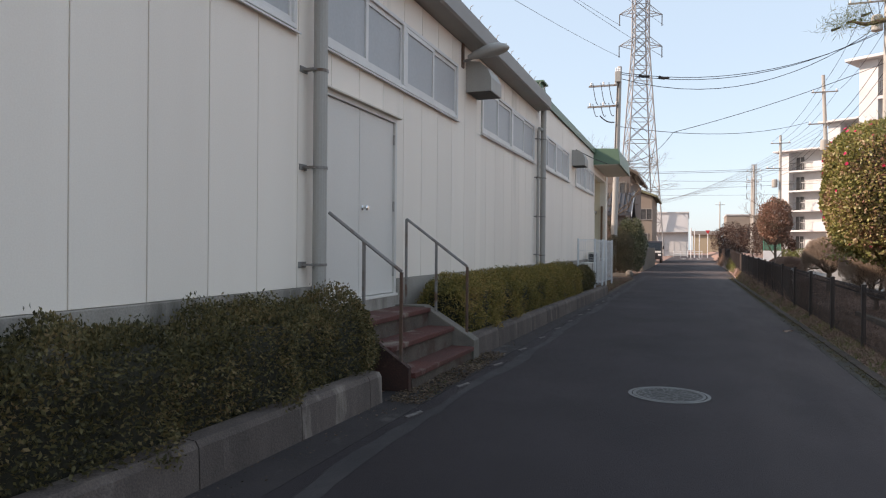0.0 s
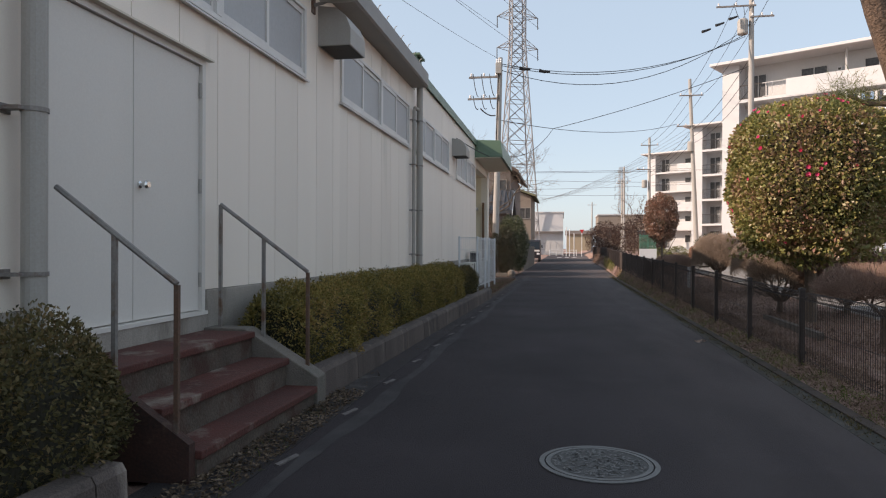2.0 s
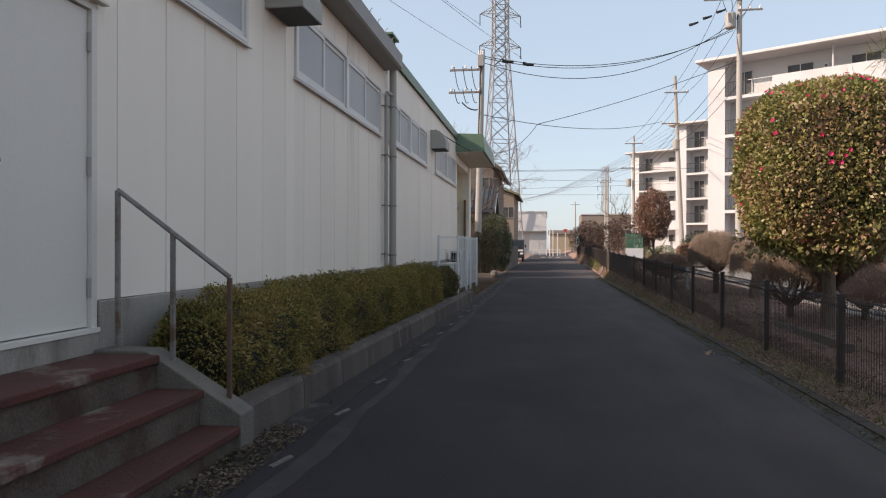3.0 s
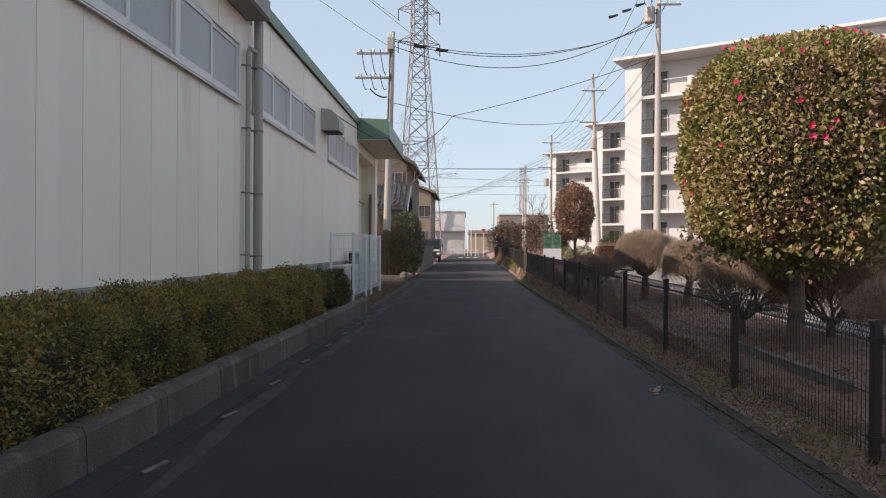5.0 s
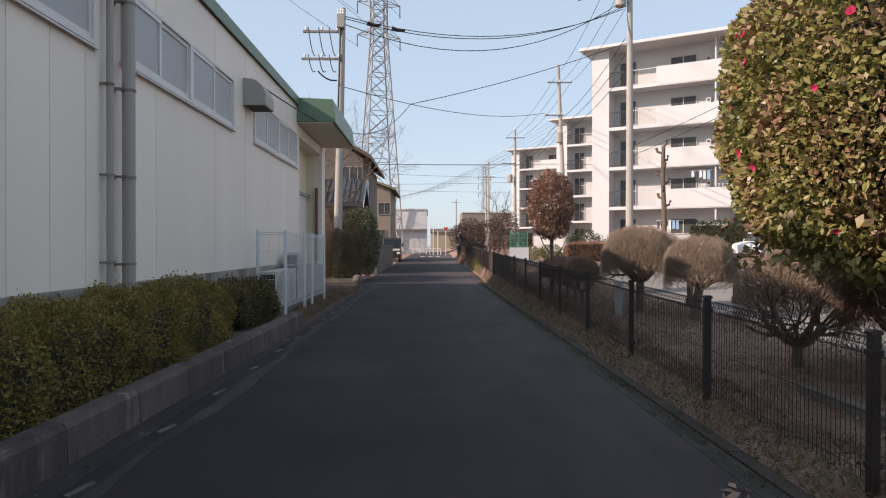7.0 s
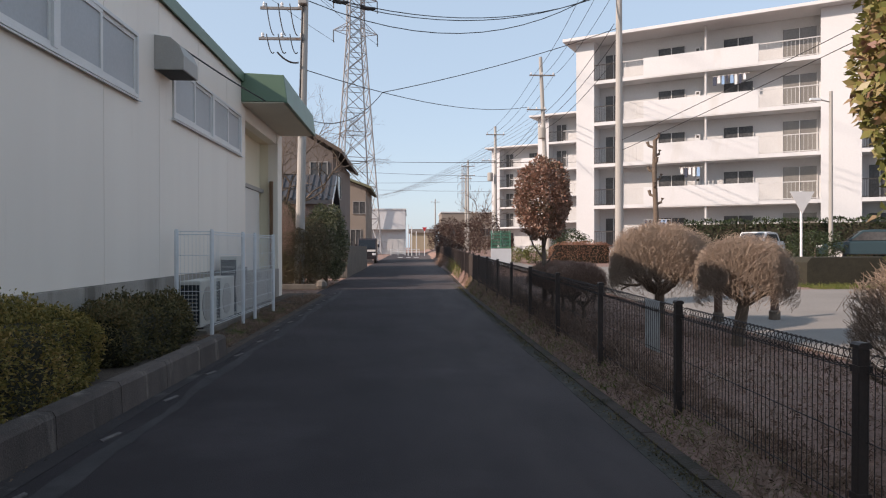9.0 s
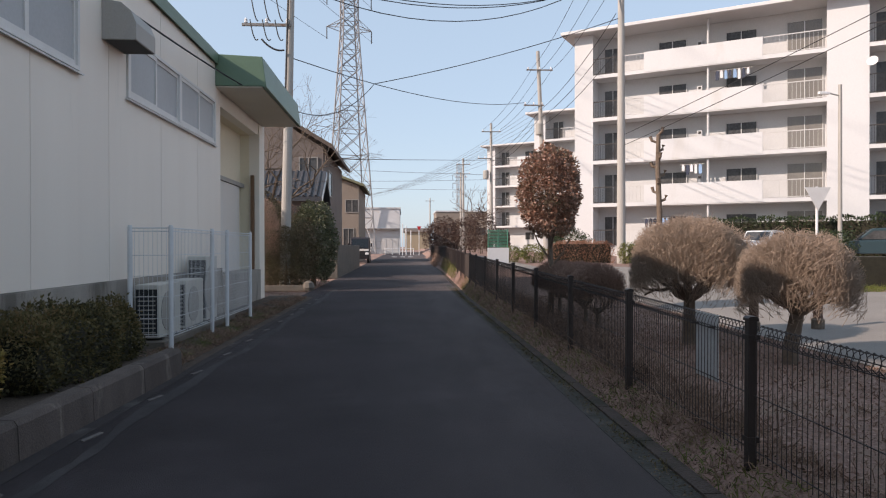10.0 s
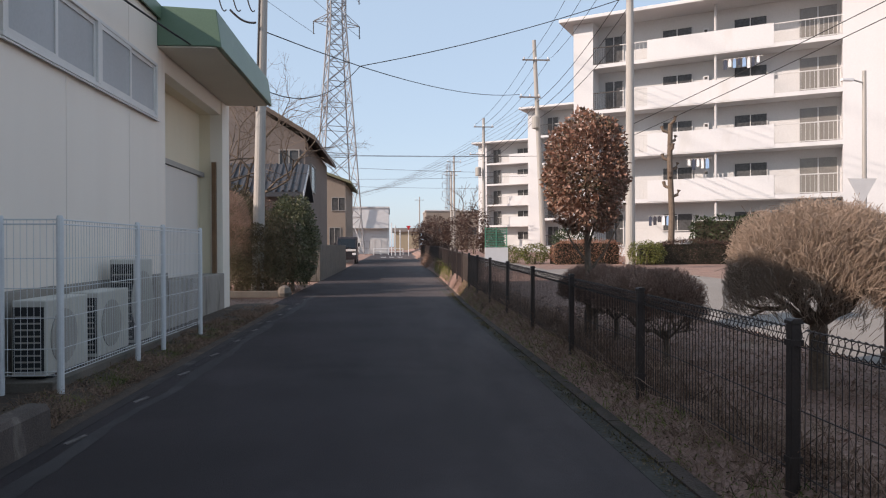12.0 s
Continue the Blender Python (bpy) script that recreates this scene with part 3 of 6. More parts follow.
def loading_bay():
    b = thing("door_2", "cream loading bay recess with a white sliding door", "door", pose(W, BAY0, 0), kind="structure")
    ln = BAY1 - BAY0
    part("bay_wall", Geo().box(-0.55, -0.47, -0.1, ln + 0.1, 0.0, 4.3), M["cream"], b)
    part("bay_side", Geo().box(-0.47, -0.251, -0.06, -0.001, 0.78, BAY_TOP), M["cream"], b)
    part("bay_side", Geo().box(-0.47, -0.251, ln + 0.001, ln + 0.06, 0.78, BAY_TOP), M["cream"], b)
    part("bay_ceiling", Geo().box(-0.47, -0.251, -0.06, ln + 0.06, BAY_TOP, BAY_TOP + 0.06), M["cream"], b)
    part("bay_step", Geo().box(-0.47, 0.03, 0.0, ln, 0, 0.78), M["plinth"], b, "concrete threshold", bevel=0.01)
    part("sliding_door", Geo().box(-0.46, -0.40, 0.1, ln - 0.42, 0.785, 2.78), M["door"], b)
    part("door_rail", Geo().box(-0.47, -0.36, 0.05, ln - 0.05, 2.79, 2.88), M["greysteel"], b)
    part("dark_gap", Geo().box(-0.468, -0.44, ln - 0.42, ln - 0.28, 0.785, 2.78), M["iron_low"], b, "dark gap beside the door")
    part("brown_post", Geo().box(-0.2, -0.12, ln - 0.09, ln - 0.002, 0.785, 3.1), mat("brown_timber", (0.24, 0.13, 0.07), (0.17, 0.09, 0.05), 5, 0.7), b, "brown painted post")


loading_bay()

vent_box = thing("roof_vent", "small green metal vent box on the roof edge", "vent", pose(-3.62, 15.95, 4.92))
part("vent_body", Geo().prism([(0, 0), (0.3, 0), (0.26, 0.3), (0.04, 0.3)], "y", 0, 0.5), M["green"], vent_box, bevel=0.01)
part("vent_cap", Geo().box(-0.03, 0.33, -0.03, 0.53, 0.3, 0.34), M["green"], vent_box)

# ---- steps and handrails ----
# riser base darkened for the low light below the treads, plus red stains
M["riser"] = mat("shaded_stained_riser", (0.125, 0.095, 0.075), (0.05, 0.038, 0.03), 4, 0.9, 0.4, 60, c3=(0.06, 0.026, 0.019), stain=0.47)
M["stringer"] = mat("rusted_plate", (0.07, 0.026, 0.018), (0.03, 0.014, 0.011), 5, 0.85, 0.25, 60, c3=(0.14, 0.09, 0.065), stain=0.6)
steps = thing("entrance_steps", "three worn red-painted concrete steps with litter", "steps", pose(0, 0, 0))
for k, (xe, zt) in enumerate(((-2.90, 0.60), (-2.60, 0.39), (-2.36, 0.17))):
    part("riser", Geo().box(W + 0.035, xe - 0.03, 5.80, 7.6, 0, zt - 0.051), M["riser"], steps, "bare concrete riser")
    part("tread", Geo().box(W + 0.036, xe, 5.80, 7.6, zt - 0.05, zt), M["redpaint"], steps, "worn red-painted tread", bevel=0.008)
part("side_wall", Geo().prism([(W + 0.036, 0), (-2.36, 0), (-2.36, 0.24), (-2.44, 0.29), (-3.0, 0.62), (W + 0.036, 0.62)], "y", 7.602, 7.80), M["concrete"], steps, "sloping concrete cheek wall", bevel=0.01)
part("side_wall", Geo().prism([(W + 0.036, 0), (-2.40, 0), (-2.40, 0.22), (-3.0, 0.62), (W + 0.036, 0.62)], "y", 5.735, 5.798), M["stringer"], steps, "rusty steel stringer plate")


def handrail(y, xs, x_top, foot):
    h = thing("handrail", "rusty galvanised steel handrail beside the steps", "handrail", pose(0, y, 0), group="step handrails")
    zt = lambda x: 1.09 + (x + 2.49) * -0.725
    part("rail", Geo().tube([(x_top, 0, zt(x_top)), (-2.55, 0, zt(-2.55)), (-2.49, 0, zt(-2.49))], 0.017, 6), M["galv"], h, "worn steel rail")
    for x, zf in zip(xs, foot):
        part("post", Geo().box(x - 0.013, x + 0.013, -0.013, 0.013, zf, zt(x) - 0.005), M["rust"] if x > -2.6 else M["galv"], h)
    return h


handrail(5.765, (-2.87, -2.49), -3.24, (0.45, 0.0))
handrail(7.715, (-3.27, -2.88, -2.49), -3.27, (0.62, 0.54, 0.30))


# ---- kerb ----
def kerb_line():
    k = thing("kerb", "weathered concrete kerb stones along the planting bed", "kerb", kind="structure")
    xk = lambda y: -2.50 + (y - 2) * 0.017

    def stone(ya, yb):
        g = Geo()
        prof = [(-0.15, -0.05), (0.0, -0.05), (-0.012, 0.225), (-0.035, 0.262), (-0.15, 0.27)]
        v = []
        for y, e in ((ya, 0), (yb, 0)):
            for px, pz in prof:
                v.append((xk(y) + px + e, y, pz))
        m = len(prof)
        f = [tuple(range(m)), tuple(range(2 * m - 1, m - 1, -1))] + [(i, i + m, (i + 1) % m + m, (i + 1) % m) for i in range(m)]
        part("kerb_stone", g.faces(v, f), M["kerb"], k)
    y = -7.0
    rng = np.random.default_rng(3)
    while y < 5.2:
        e = min(y + 0.992 + 0.01 * rng.random(), 5.28)
        stone(y, e)
        y = e + 0.010
    y = 7.82
    while y < 19.3:
        e = y + 0.992
        stone(y, e)
        y = e + 0.010
    part("bed_edge", Geo().box(-3.3, -2.46, 5.13, 5.28, -0.02, 0.25), M["kerb"], k, "concrete end of the planting bed", bevel=0.03)


kerb_line()
structure("planting_bed", Geo().box(W + 0.036, -2.6, -7, 5.13, -0.02, 0.2).box(W + 0.036, -2.45, 7.81, 19.7, -0.02, 0.2), M["soil"], "dark soil of the planting bed", "planting bed")

M["edging"] = mat("mossy_edging", (0.095, 0.066, 0.054), (0.05, 0.035, 0.028), 3, 0.95, 0.7, 50, c3=(0.04, 0.033, 0.022), stain=0.48)
structure("moss_band", Geo().box(1.60, 1.75, -10, 36, -0.05, 0.0035), mat("mossy_gutter", (0.06, 0.054, 0.045), (0.035, 0.033, 0.026), 5, 0.95, 0.8, 40, c3=(0.085, 0.078, 0.07), stain=0.5), "dark dirt and moss along the road edge", "road edge")
kerb_r = thing("kerb_right", "low flat concrete edging strip below the fence", "kerb", kind="structure")
for i in range(110):
    part("edging_stone", Geo().box(1.755, 1.86, 0, 0.988, -0.03, 0.016), M["edging"], kerb_r).location = (0.02 * max(0, i - 35), i - 5.0, 0)


# ---- hedges ----
def hedge(name, label, x0, x1, y0, y1, z0, z1, n, leaf, seed, size=0.035):
    rng = np.random.default_rng(seed)
    h = thing(name, label, "hedge", pose((x0 + x1) / 2, y0, z0))
    P, N = hedge_points(rng, n, x0, x1, y0, y1, z0, z1)
    o = Vector(((x0 + x1) / 2, y0, z0))
    part("foliage", leaves("foliage", P - np.array(o), N, size, size * 0.5, rng), leaf, h)
    # solid dark filling that stands in for the shade behind the leaves
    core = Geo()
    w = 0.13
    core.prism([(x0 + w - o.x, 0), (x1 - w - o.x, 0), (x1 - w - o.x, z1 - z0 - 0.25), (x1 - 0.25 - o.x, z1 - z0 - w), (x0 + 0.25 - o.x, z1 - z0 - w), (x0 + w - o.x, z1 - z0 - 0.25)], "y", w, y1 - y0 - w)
    part("core", core, M["shade_core"], h)
    return h


# near-black colour holds the shade between inner twigs
M["shade_core"] = mat("shaded_twigs", (0.04, 0.034, 0.02), (0.02, 0.018, 0.011), 9, 0.95, 0.5, 40)
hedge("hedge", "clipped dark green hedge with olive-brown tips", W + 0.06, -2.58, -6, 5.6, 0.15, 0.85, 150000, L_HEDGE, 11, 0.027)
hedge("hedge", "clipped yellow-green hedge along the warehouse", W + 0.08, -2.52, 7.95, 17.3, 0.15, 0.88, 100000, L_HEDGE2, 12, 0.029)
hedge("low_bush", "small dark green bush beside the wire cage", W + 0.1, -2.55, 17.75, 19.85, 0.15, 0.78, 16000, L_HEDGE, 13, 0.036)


# ---- fence ----
FX, FSTEP, FY0 = 2.05, 2.02, -0.10


def mesh_fence(single, y):
    f0 = thing("mesh_fence", "dark brown welded mesh fence panel with post", "fence", pose(FX, y, ground_z(2.11, y)), group="lane fence")
    part("post", Geo().box(-0.025, 0.025, -0.025, 0.025, -0.15, 0.765), M["black"], f0, bevel=0.005)
    part("post_cap", Geo().prism([(-0.03, 0.765), (0.03, 0.765), (0.03, 0.78), (0.018, 0.79), (-0.018, 0.79), (-0.03, 0.78)], "y", -0.03, 0.03), M["black"], f0)
    n = 45
    shape = [(0, 0, 0.02), (0, 0, 0.69), (0.012, 0, 0.725), (0.04, 0, 0.742), (0.068, 0, 0.725), (0.075, 0, 0.69), (0.055, 0, 0.66), (0.025, 0, 0.658), (0.004, 0, 0.68)]
    if single:
        one = Geo().tube(shape, 0.0026, 4, cap=False).mesh("wire")
        for i in range(n):
            part("wire", one, M["black"], f0).location = (0, 0.05 + (FSTEP - 0.1) * i / (n - 1), 0)
    else:
        wires = Geo()
        for i in range(n):
            wires.tube([(x, 0.05 + (FSTEP - 0.1) * i / (n - 1), z) for x, _, z in shape], 0.0030, 3, cap=False)
        tagged(part("wire_mesh", wires, M["black"], f0), kind="stuff")
    for x, z in ((0.006, 0.06), (0.006, 0.36), (0.006, 0.66), (0.04, 0.735), (0.07, 0.69)):
        part("horizontal_wire", Geo().tube([(x, 0.03, z), (x, FSTEP - 0.03, z)], 0.0034, 5, cap=False), M["black"], f0)
    for k in (0.10, 0.66):
        part("clip", Geo().box(-0.03, 0.034, -0.03, 0.03, k, k + 0.03), M["black"], f0)
    return f0


near = mesh_fence(True, FY0)
far = mesh_fence(False, FY0 + 17 * FSTEP)
for i in range(44):
    y = FY0 + i * FSTEP
    dx = lambda q: 0.02 * max(0, q - 30)
    slope = math.degrees(math.atan2(ground_z(2.11 + dx(y + FSTEP), y + FSTEP) - ground_z(2.11 + dx(y), y), FSTEP))
    m = pose(FX + dx(y), y, ground_z(2.11 + dx(y), y), slope, 0, -1.15 if y > 29 else 0)
    if i == 0:
        near.matrix_basis = m
    elif i == 17:
        far.matrix_basis = m
    else:
        copy_thing(near if i < 17 else far, m)


# ---- wire cage with condensers ----
def cage():
    c = thing("wire_cage", "white coated wire-mesh enclosure with round posts", "cage", pose(-2.75, 21.15, 0.0))
    top, bot = 1.61, 0.22

    def panel(a, b):
        a, b = Vector(a), Vector(b)
        ln = (b - a).length
        n = int(ln / 0.055)
        one = Geo().tube([(0, 0, bot), (0, 0, top - 0.03)], 0.0024, 4, cap=False).mesh("wire")
        for i in range(1, n):
            part("wire", one, M["whitecoat"], c).location = a + (b - a) * i / n
        for z in (bot, bot + 0.03, 0.45, 0.72, 0.98, 1.24, top - 0.07, top - 0.03):
            part("horizontal_wire", Geo().tube([(a.x, a.y, z), (b.x, b.y, z)], 0.004 if z < top - 0.1 else 0.007, 5, cap=False), M["whitecoat"], c)

    posts = [(-0.5, 0, 0), (0, 0, 0), (0.03, 1.74, 0), (0.05, 2.54, 0), (0.08, 4.08, 0)]
    for p in posts:
        part("post", Geo().lathe([(0.03, 0.0), (0.03, top - 0.02), (0.022, top + 0.005)], 12, p), M["whitecoat"], c)
    for a, b in zip(posts, posts[1:]):
        panel(a, b)


cage()


def condenser(x, y, z, w, h, stacked=False):
    u = thing("condenser_unit", "off-white air-conditioner outdoor unit behind mesh", "condenser", pose(x, y, z), group="outdoor units")
    part("case", Geo().box(-0.15, 0.15, 0, w, 0.03, h), mat("unit_shell", (0.55, 0.53, 0.48), (0.48, 0.46, 0.42), 3, 0.5, 0.03), u, bevel=0.015)
    for k in range(2):
        part("foot", Geo().box(-0.16, 0.16, 0.1 + k * (w - 0.25), 0.15 + k * (w - 0.25), 0, 0.03), M["iron_low"], u)
    g = Geo()
    for i in range(9):
        g.box(-0.11, 0.11, -0.012, -0.002, 0.1 + i * (h - 0.2) / 9, 0.115 + i * (h - 0.2) / 9)
    part("side_coil", Geo().box(-0.135, 0.135, -0.006, -0.001, 0.07, h - 0.06), M["cable"], u, "dark finned coil")
    part("side_grille", g, M["greysteel"], u, "dark louvred grille")
    part("fan_grille", Geo().tube([(0.151, w * 0.4, h / 2), (0.16, w * 0.4, h / 2)], h * 0.36, 20), M["greysteel"], u, "round fan grille")
    return u


PAD = Geo().box(W + 0.04, -2.86, 21.25, 24.9, 0, 0.14)
structure("condenser_pad", PAD, M["concrete"], "low concrete slab under the outdoor units", "slab", bevel=0.01)
condenser(-3.12, 21.35, 0.14, 0.85, 0.72)
condenser(-3.12, 22.45, 0.14, 0.85, 0.72)
condenser(-3.12, 23.5, 0.14, 0.6, 1.05)


# ---- manhole ----
def manhole():
    m = thing("manhole_cover", "round cast-iron manhole cover with a leaf pattern", "manhole", pose(-0.19, 6.53, 0.002))
    part("ring", Geo().lathe([(0.355, 0), (0.355, 0.005), (0.325, 0.006), (0.325, 0.0)], 40, cap=False), M["ironwork"], m)
    part("plate", Geo().lathe([(0.315, 0), (0.315, 0.003)], 40), M["iron_low"], m)
    g = Geo()
    rng = random.Random(5)
    for k in range(260):
        a, r = rng.random() * 6.283, 0.27 * math.sqrt(rng.random())
        x, y, t = r * math.cos(a), r * math.sin(a), rng.random() * 3.14
        l2, w2 = rng.uniform(0.015, 0.035), 0.008
        dx, dy = math.cos(t), math.sin(t)
        g.faces([(x - dx * l2, y - dy * l2, 0.006), (x - dy * w2, y + dx * w2, 0.006), (x + dx * l2, y + dy * l2, 0.006), (x + dy * w2, y - dx * w2, 0.006)], [(0, 1, 2, 3)])
    part("relief", g, M["ironwork"], m, "raised pattern")
    part("rim", Geo().lathe([(0.315, 0.003), (0.315, 0.0065), (0.288, 0.0065), (0.288, 0.003)], 40, cap=False), M["ironwork"], m)


manhole()
marks = thing("road_dashes", "row of small worn white paint dashes", "road marking", kind="structure")
for i in range(-5, 18):
    y = 11.2 + i * 1.237
    part("dash", Geo().prism([(-0.04, y - 0.10), (-0.005, y - 0.12), (0.04, y + 0.09), (0.005, y + 0.12)], "z", -0.001, 0.0035 + 0.004), M["marking"], marks).location = (-2.05, 0, 0)


# ---- shrubs and trees ----
def branches(rng, g, p, d, length, r, depth, inside, spread=0.6):
    """Forking twigs that stop at the crown's edge."""
    q = p + d * length
    mid = p + d * length * 0.5 + Vector(rng.normal(size=3)) * length * 0.06
    g.tube([p, mid, q], r, 5 if r > 0.012 else 3, r * 0.72, cap=False)
    if depth == 0 or not inside(q):
        return
    for k in range(2 if depth > 1 or rng.random() < 0.6 else 3):
        e = (d + Vector(rng.normal(size=3)) * spread + Vector((0, 0, 0.12))).normalized()
        branches(rng, g, q, e, length * rng.uniform(0.68, 0.92), r * 0.68, depth - 1, inside, spread)


def bare_shrub(name, label, x, y, rad, z0, z1, seed, stems=5, depth=7, material="twig", trunk=0.05, twiggy=2500):
    rng = np.random.default_rng(seed)
    gz = ground_z(x, y)
    s = thing(name, label, "shrub", pose(x, y, gz))
    c, hz = Vector((0, 0, (z0 + z1) / 2 - gz)), (z1 - z0) / 2
    inside = lambda q: ((q.x - c.x) / rad) ** 2 + ((q.y - c.y) / rad) ** 2 + ((q.z - c.z) / hz) ** 2 < 0.95
    base = z0 - gz + 0.02
    part("trunk", Geo().tube([(0, 0, -0.05), (0.02, 0.01, base * 0.6), (0, 0, base + 0.08)], trunk * 1.2, 8, trunk * 0.8), M["trunk"], s)
    g = Geo()
    for k in range(stems):
        a = 2 * math.pi * k / stems + rng.uniform(-0.3, 0.3)
        d = Vector((math.cos(a) * 1.0, math.sin(a) * 1.0, 0.75)).normalized()
        branches(rng, g, Vector((0, 0, base)), d, rad * 0.3, trunk * 0.55, depth, inside)
    part("limb_mass", g, M["trunk"], s)
    # clipped outer brush of fine twigs
    P, N = crown(rng, twiggy, tuple(c), (rad, rad, hz), 2.3, 0.34, -0.3, 0.05, seed)
    D = unit(N + rng.normal(size=N.shape) * 0.45 + np.array((0, 0, 0.35)))
    S = unit(np.cross(D, rng.normal(size=D.shape)))
    T = np.cross(S, D)
    ln = rng.uniform(0.05, 0.13, (len(P), 1))
    w = 0.0028
    A = P - D * ln
    tri = [(1.0, 0.0), (-0.5, 0.87), (-0.5, -0.87)]
    v = np.concatenate([np.stack([A + (S * a + T * b) * w for a, b in tri], 1), np.stack([P + (S * a + T * b) * w * 0.5 for a, b in tri], 1)], 1).reshape(-1, 3)
    i6 = np.arange(len(P))[:, None] * 6
    q = np.concatenate([i6 + np.array([[0, 1, 4, 3]]), i6 + np.array([[1, 2, 5, 4]]), i6 + np.array([[2, 0, 3, 5]])], 0)
    part("brush", array_mesh("brush", v, q), M[material], s)
    return s


def umbrella_shrub(label, x, y, rad, fork, skirt, top, seed, stems=6, twiggy=14000, material="twig", trunk=0.06, lean=(0.0, 0.0), depth=6):
    """A clipped leafless shrub: short trunk, limbs fanning out to a wide low dome of fine upright twigs."""
    rng = np.random.default_rng(seed)
    gz = ground_z(x, y)
    s = thing("bare_shrub", label, "shrub", pose(x, y, gz))
    zf, zs, zt = fork - gz, skirt - gz, top - gz
    crownpt = Vector((lean[0], lean[1], zf))
    part("trunk", Geo().tube([(0, 0, -0.05), (lean[0] * 0.4, lean[1] * 0.4, zf * 0.5), tuple(crownpt)], trunk * 1.25, 9, trunk), M["trunk"], s)
    dome = lambda q: ((q.x - lean[0]) / rad) ** 2 + ((q.y - lean[1]) / rad) ** 2 + (max(q.z - zs, 0) / (zt - zs)) ** 2
    for k in range(stems):
        a = 2 * math.pi * (k + rng.uniform(-0.25, 0.25)) / stems
        d = Vector((math.cos(a), math.sin(a), rng.uniform(0.45, 1.0))).normalized()
        g = Geo()
        branches(rng, g, crownpt - Vector((0, 0, 0.04)), d, rad * 0.36, trunk * rng.uniform(0.5, 0.75), depth, lambda q: dome(q) < 0.5, 0.4)
        part("limb", g, M["trunk"], s)
    n = twiggy
    r = np.minimum(np.sqrt(rng.random(n)) * (1 + 0.03 * rng.normal(size=n)), 1.0) * rad
    a = rng.random(n) * 6.2832
    edge = np.sqrt(np.maximum(1 - (r / rad) ** 2.6, 0)) ** 0.75
    lump = 1 + 0.05 * np.sin(a * 5 + seed) + 0.04 * np.sin(r * 14 + a * 3)
    z = zs + (zt - zs) * edge * lump * (1 - 0.85 * rng.random(n) ** 1.6) - 0.30 * rng.random(n) ** 1.5 * (r / rad) ** 1.3
    P = np.stack([lean[0] + r * np.cos(a) * lump, lean[1] + r * np.sin(a) * lump, z], 1)
    D = unit(np.stack([np.cos(a) * r / rad * 0.9, np.sin(a) * r / rad * 0.9, np.full(n, 0.75)], 1) + rng.normal(size=(n, 3)) * 0.45)
    S = unit(np.cross(D, rng.normal(size=D.shape)))
    T = np.cross(S, D)
    ln = rng.uniform(0.05, 0.15, (n, 1))
    A = P - D * ln
    tri = [(1.0, 0.0), (-0.5, 0.87), (-0.5, -0.87)]
    v = np.concatenate([np.stack([A + (S * p + T * q) * 0.0023 for p, q in tri], 1), np.stack([P + (S * p + T * q) * 0.0015 for p, q in tri], 1)], 1).reshape(-1, 3)
    i6 = np.arange(n)[:, None] * 6
    f = np.concatenate([i6 + np.array([[0, 1, 4, 3]]), i6 + np.array([[1, 2, 5, 4]]), i6 + np.array([[2, 0, 3, 5]])], 0)
    part("brush", array_mesh("brush", v, f), M[material], s)
    return s


umbrella_shrub("leafless dome-clipped shrub with dense pale twigs", 3.33, 19.85, 0.68, 0.78, 1.06, 1.66, 21, 9, 30000)
umbrella_shrub("leafless dome-clipped shrub with thick forked limbs", 3.72, 18.55, 0.54, 0.74, 1.0, 1.48, 22, 7, 16000, trunk=0.06, lean=(0.08, 0.0))
umbrella_shrub("open leafless shrub with many upright stems behind the camellia", 3.3, 15.0, 0.60, 0.42, 0.78, 1.36, 23, 12, 7000, trunk=0.045)
umbrella_shrub("open leafless shrub with russet twigs beside the camellia", 4.2, 14.55, 0.75, 0.42, 0.66, 1.42, 30, 12, 14000, material="twig_red", trunk=0.045)
bare_shrub("low_shrub", "low dark leafless shrub close to the mesh fence", 2.62, 21.0, 0.36, 0.46, 1.15, 24, twiggy=5500, material="twig_red", trunk=0.03, stems=6)
for y, seed in ((21.75, 41), (22.5, 42), (23.3, 43)):
    bare_shrub("low_shrub", "low flat-topped leafless shrub close to the mesh fence", 2.66, y, 0.46, 0.48, 1.13, seed, twiggy=6500, material="twig_red", trunk=0.03, stems=6)
bare_shrub("clipped_bush", "wide flat-topped russet leafless bush", 3.25, 11.0, 0.75, 0.5, 1.15, 25, twiggy=9000, material="twig_red", trunk=0.04)
bare_shrub("clipped_bush", "wide flat-topped russet leafless bush", 4.6, 9.3, 0.9, 0.5, 1.2, 26, twiggy=9000, material="twig_red", trunk=0.04)


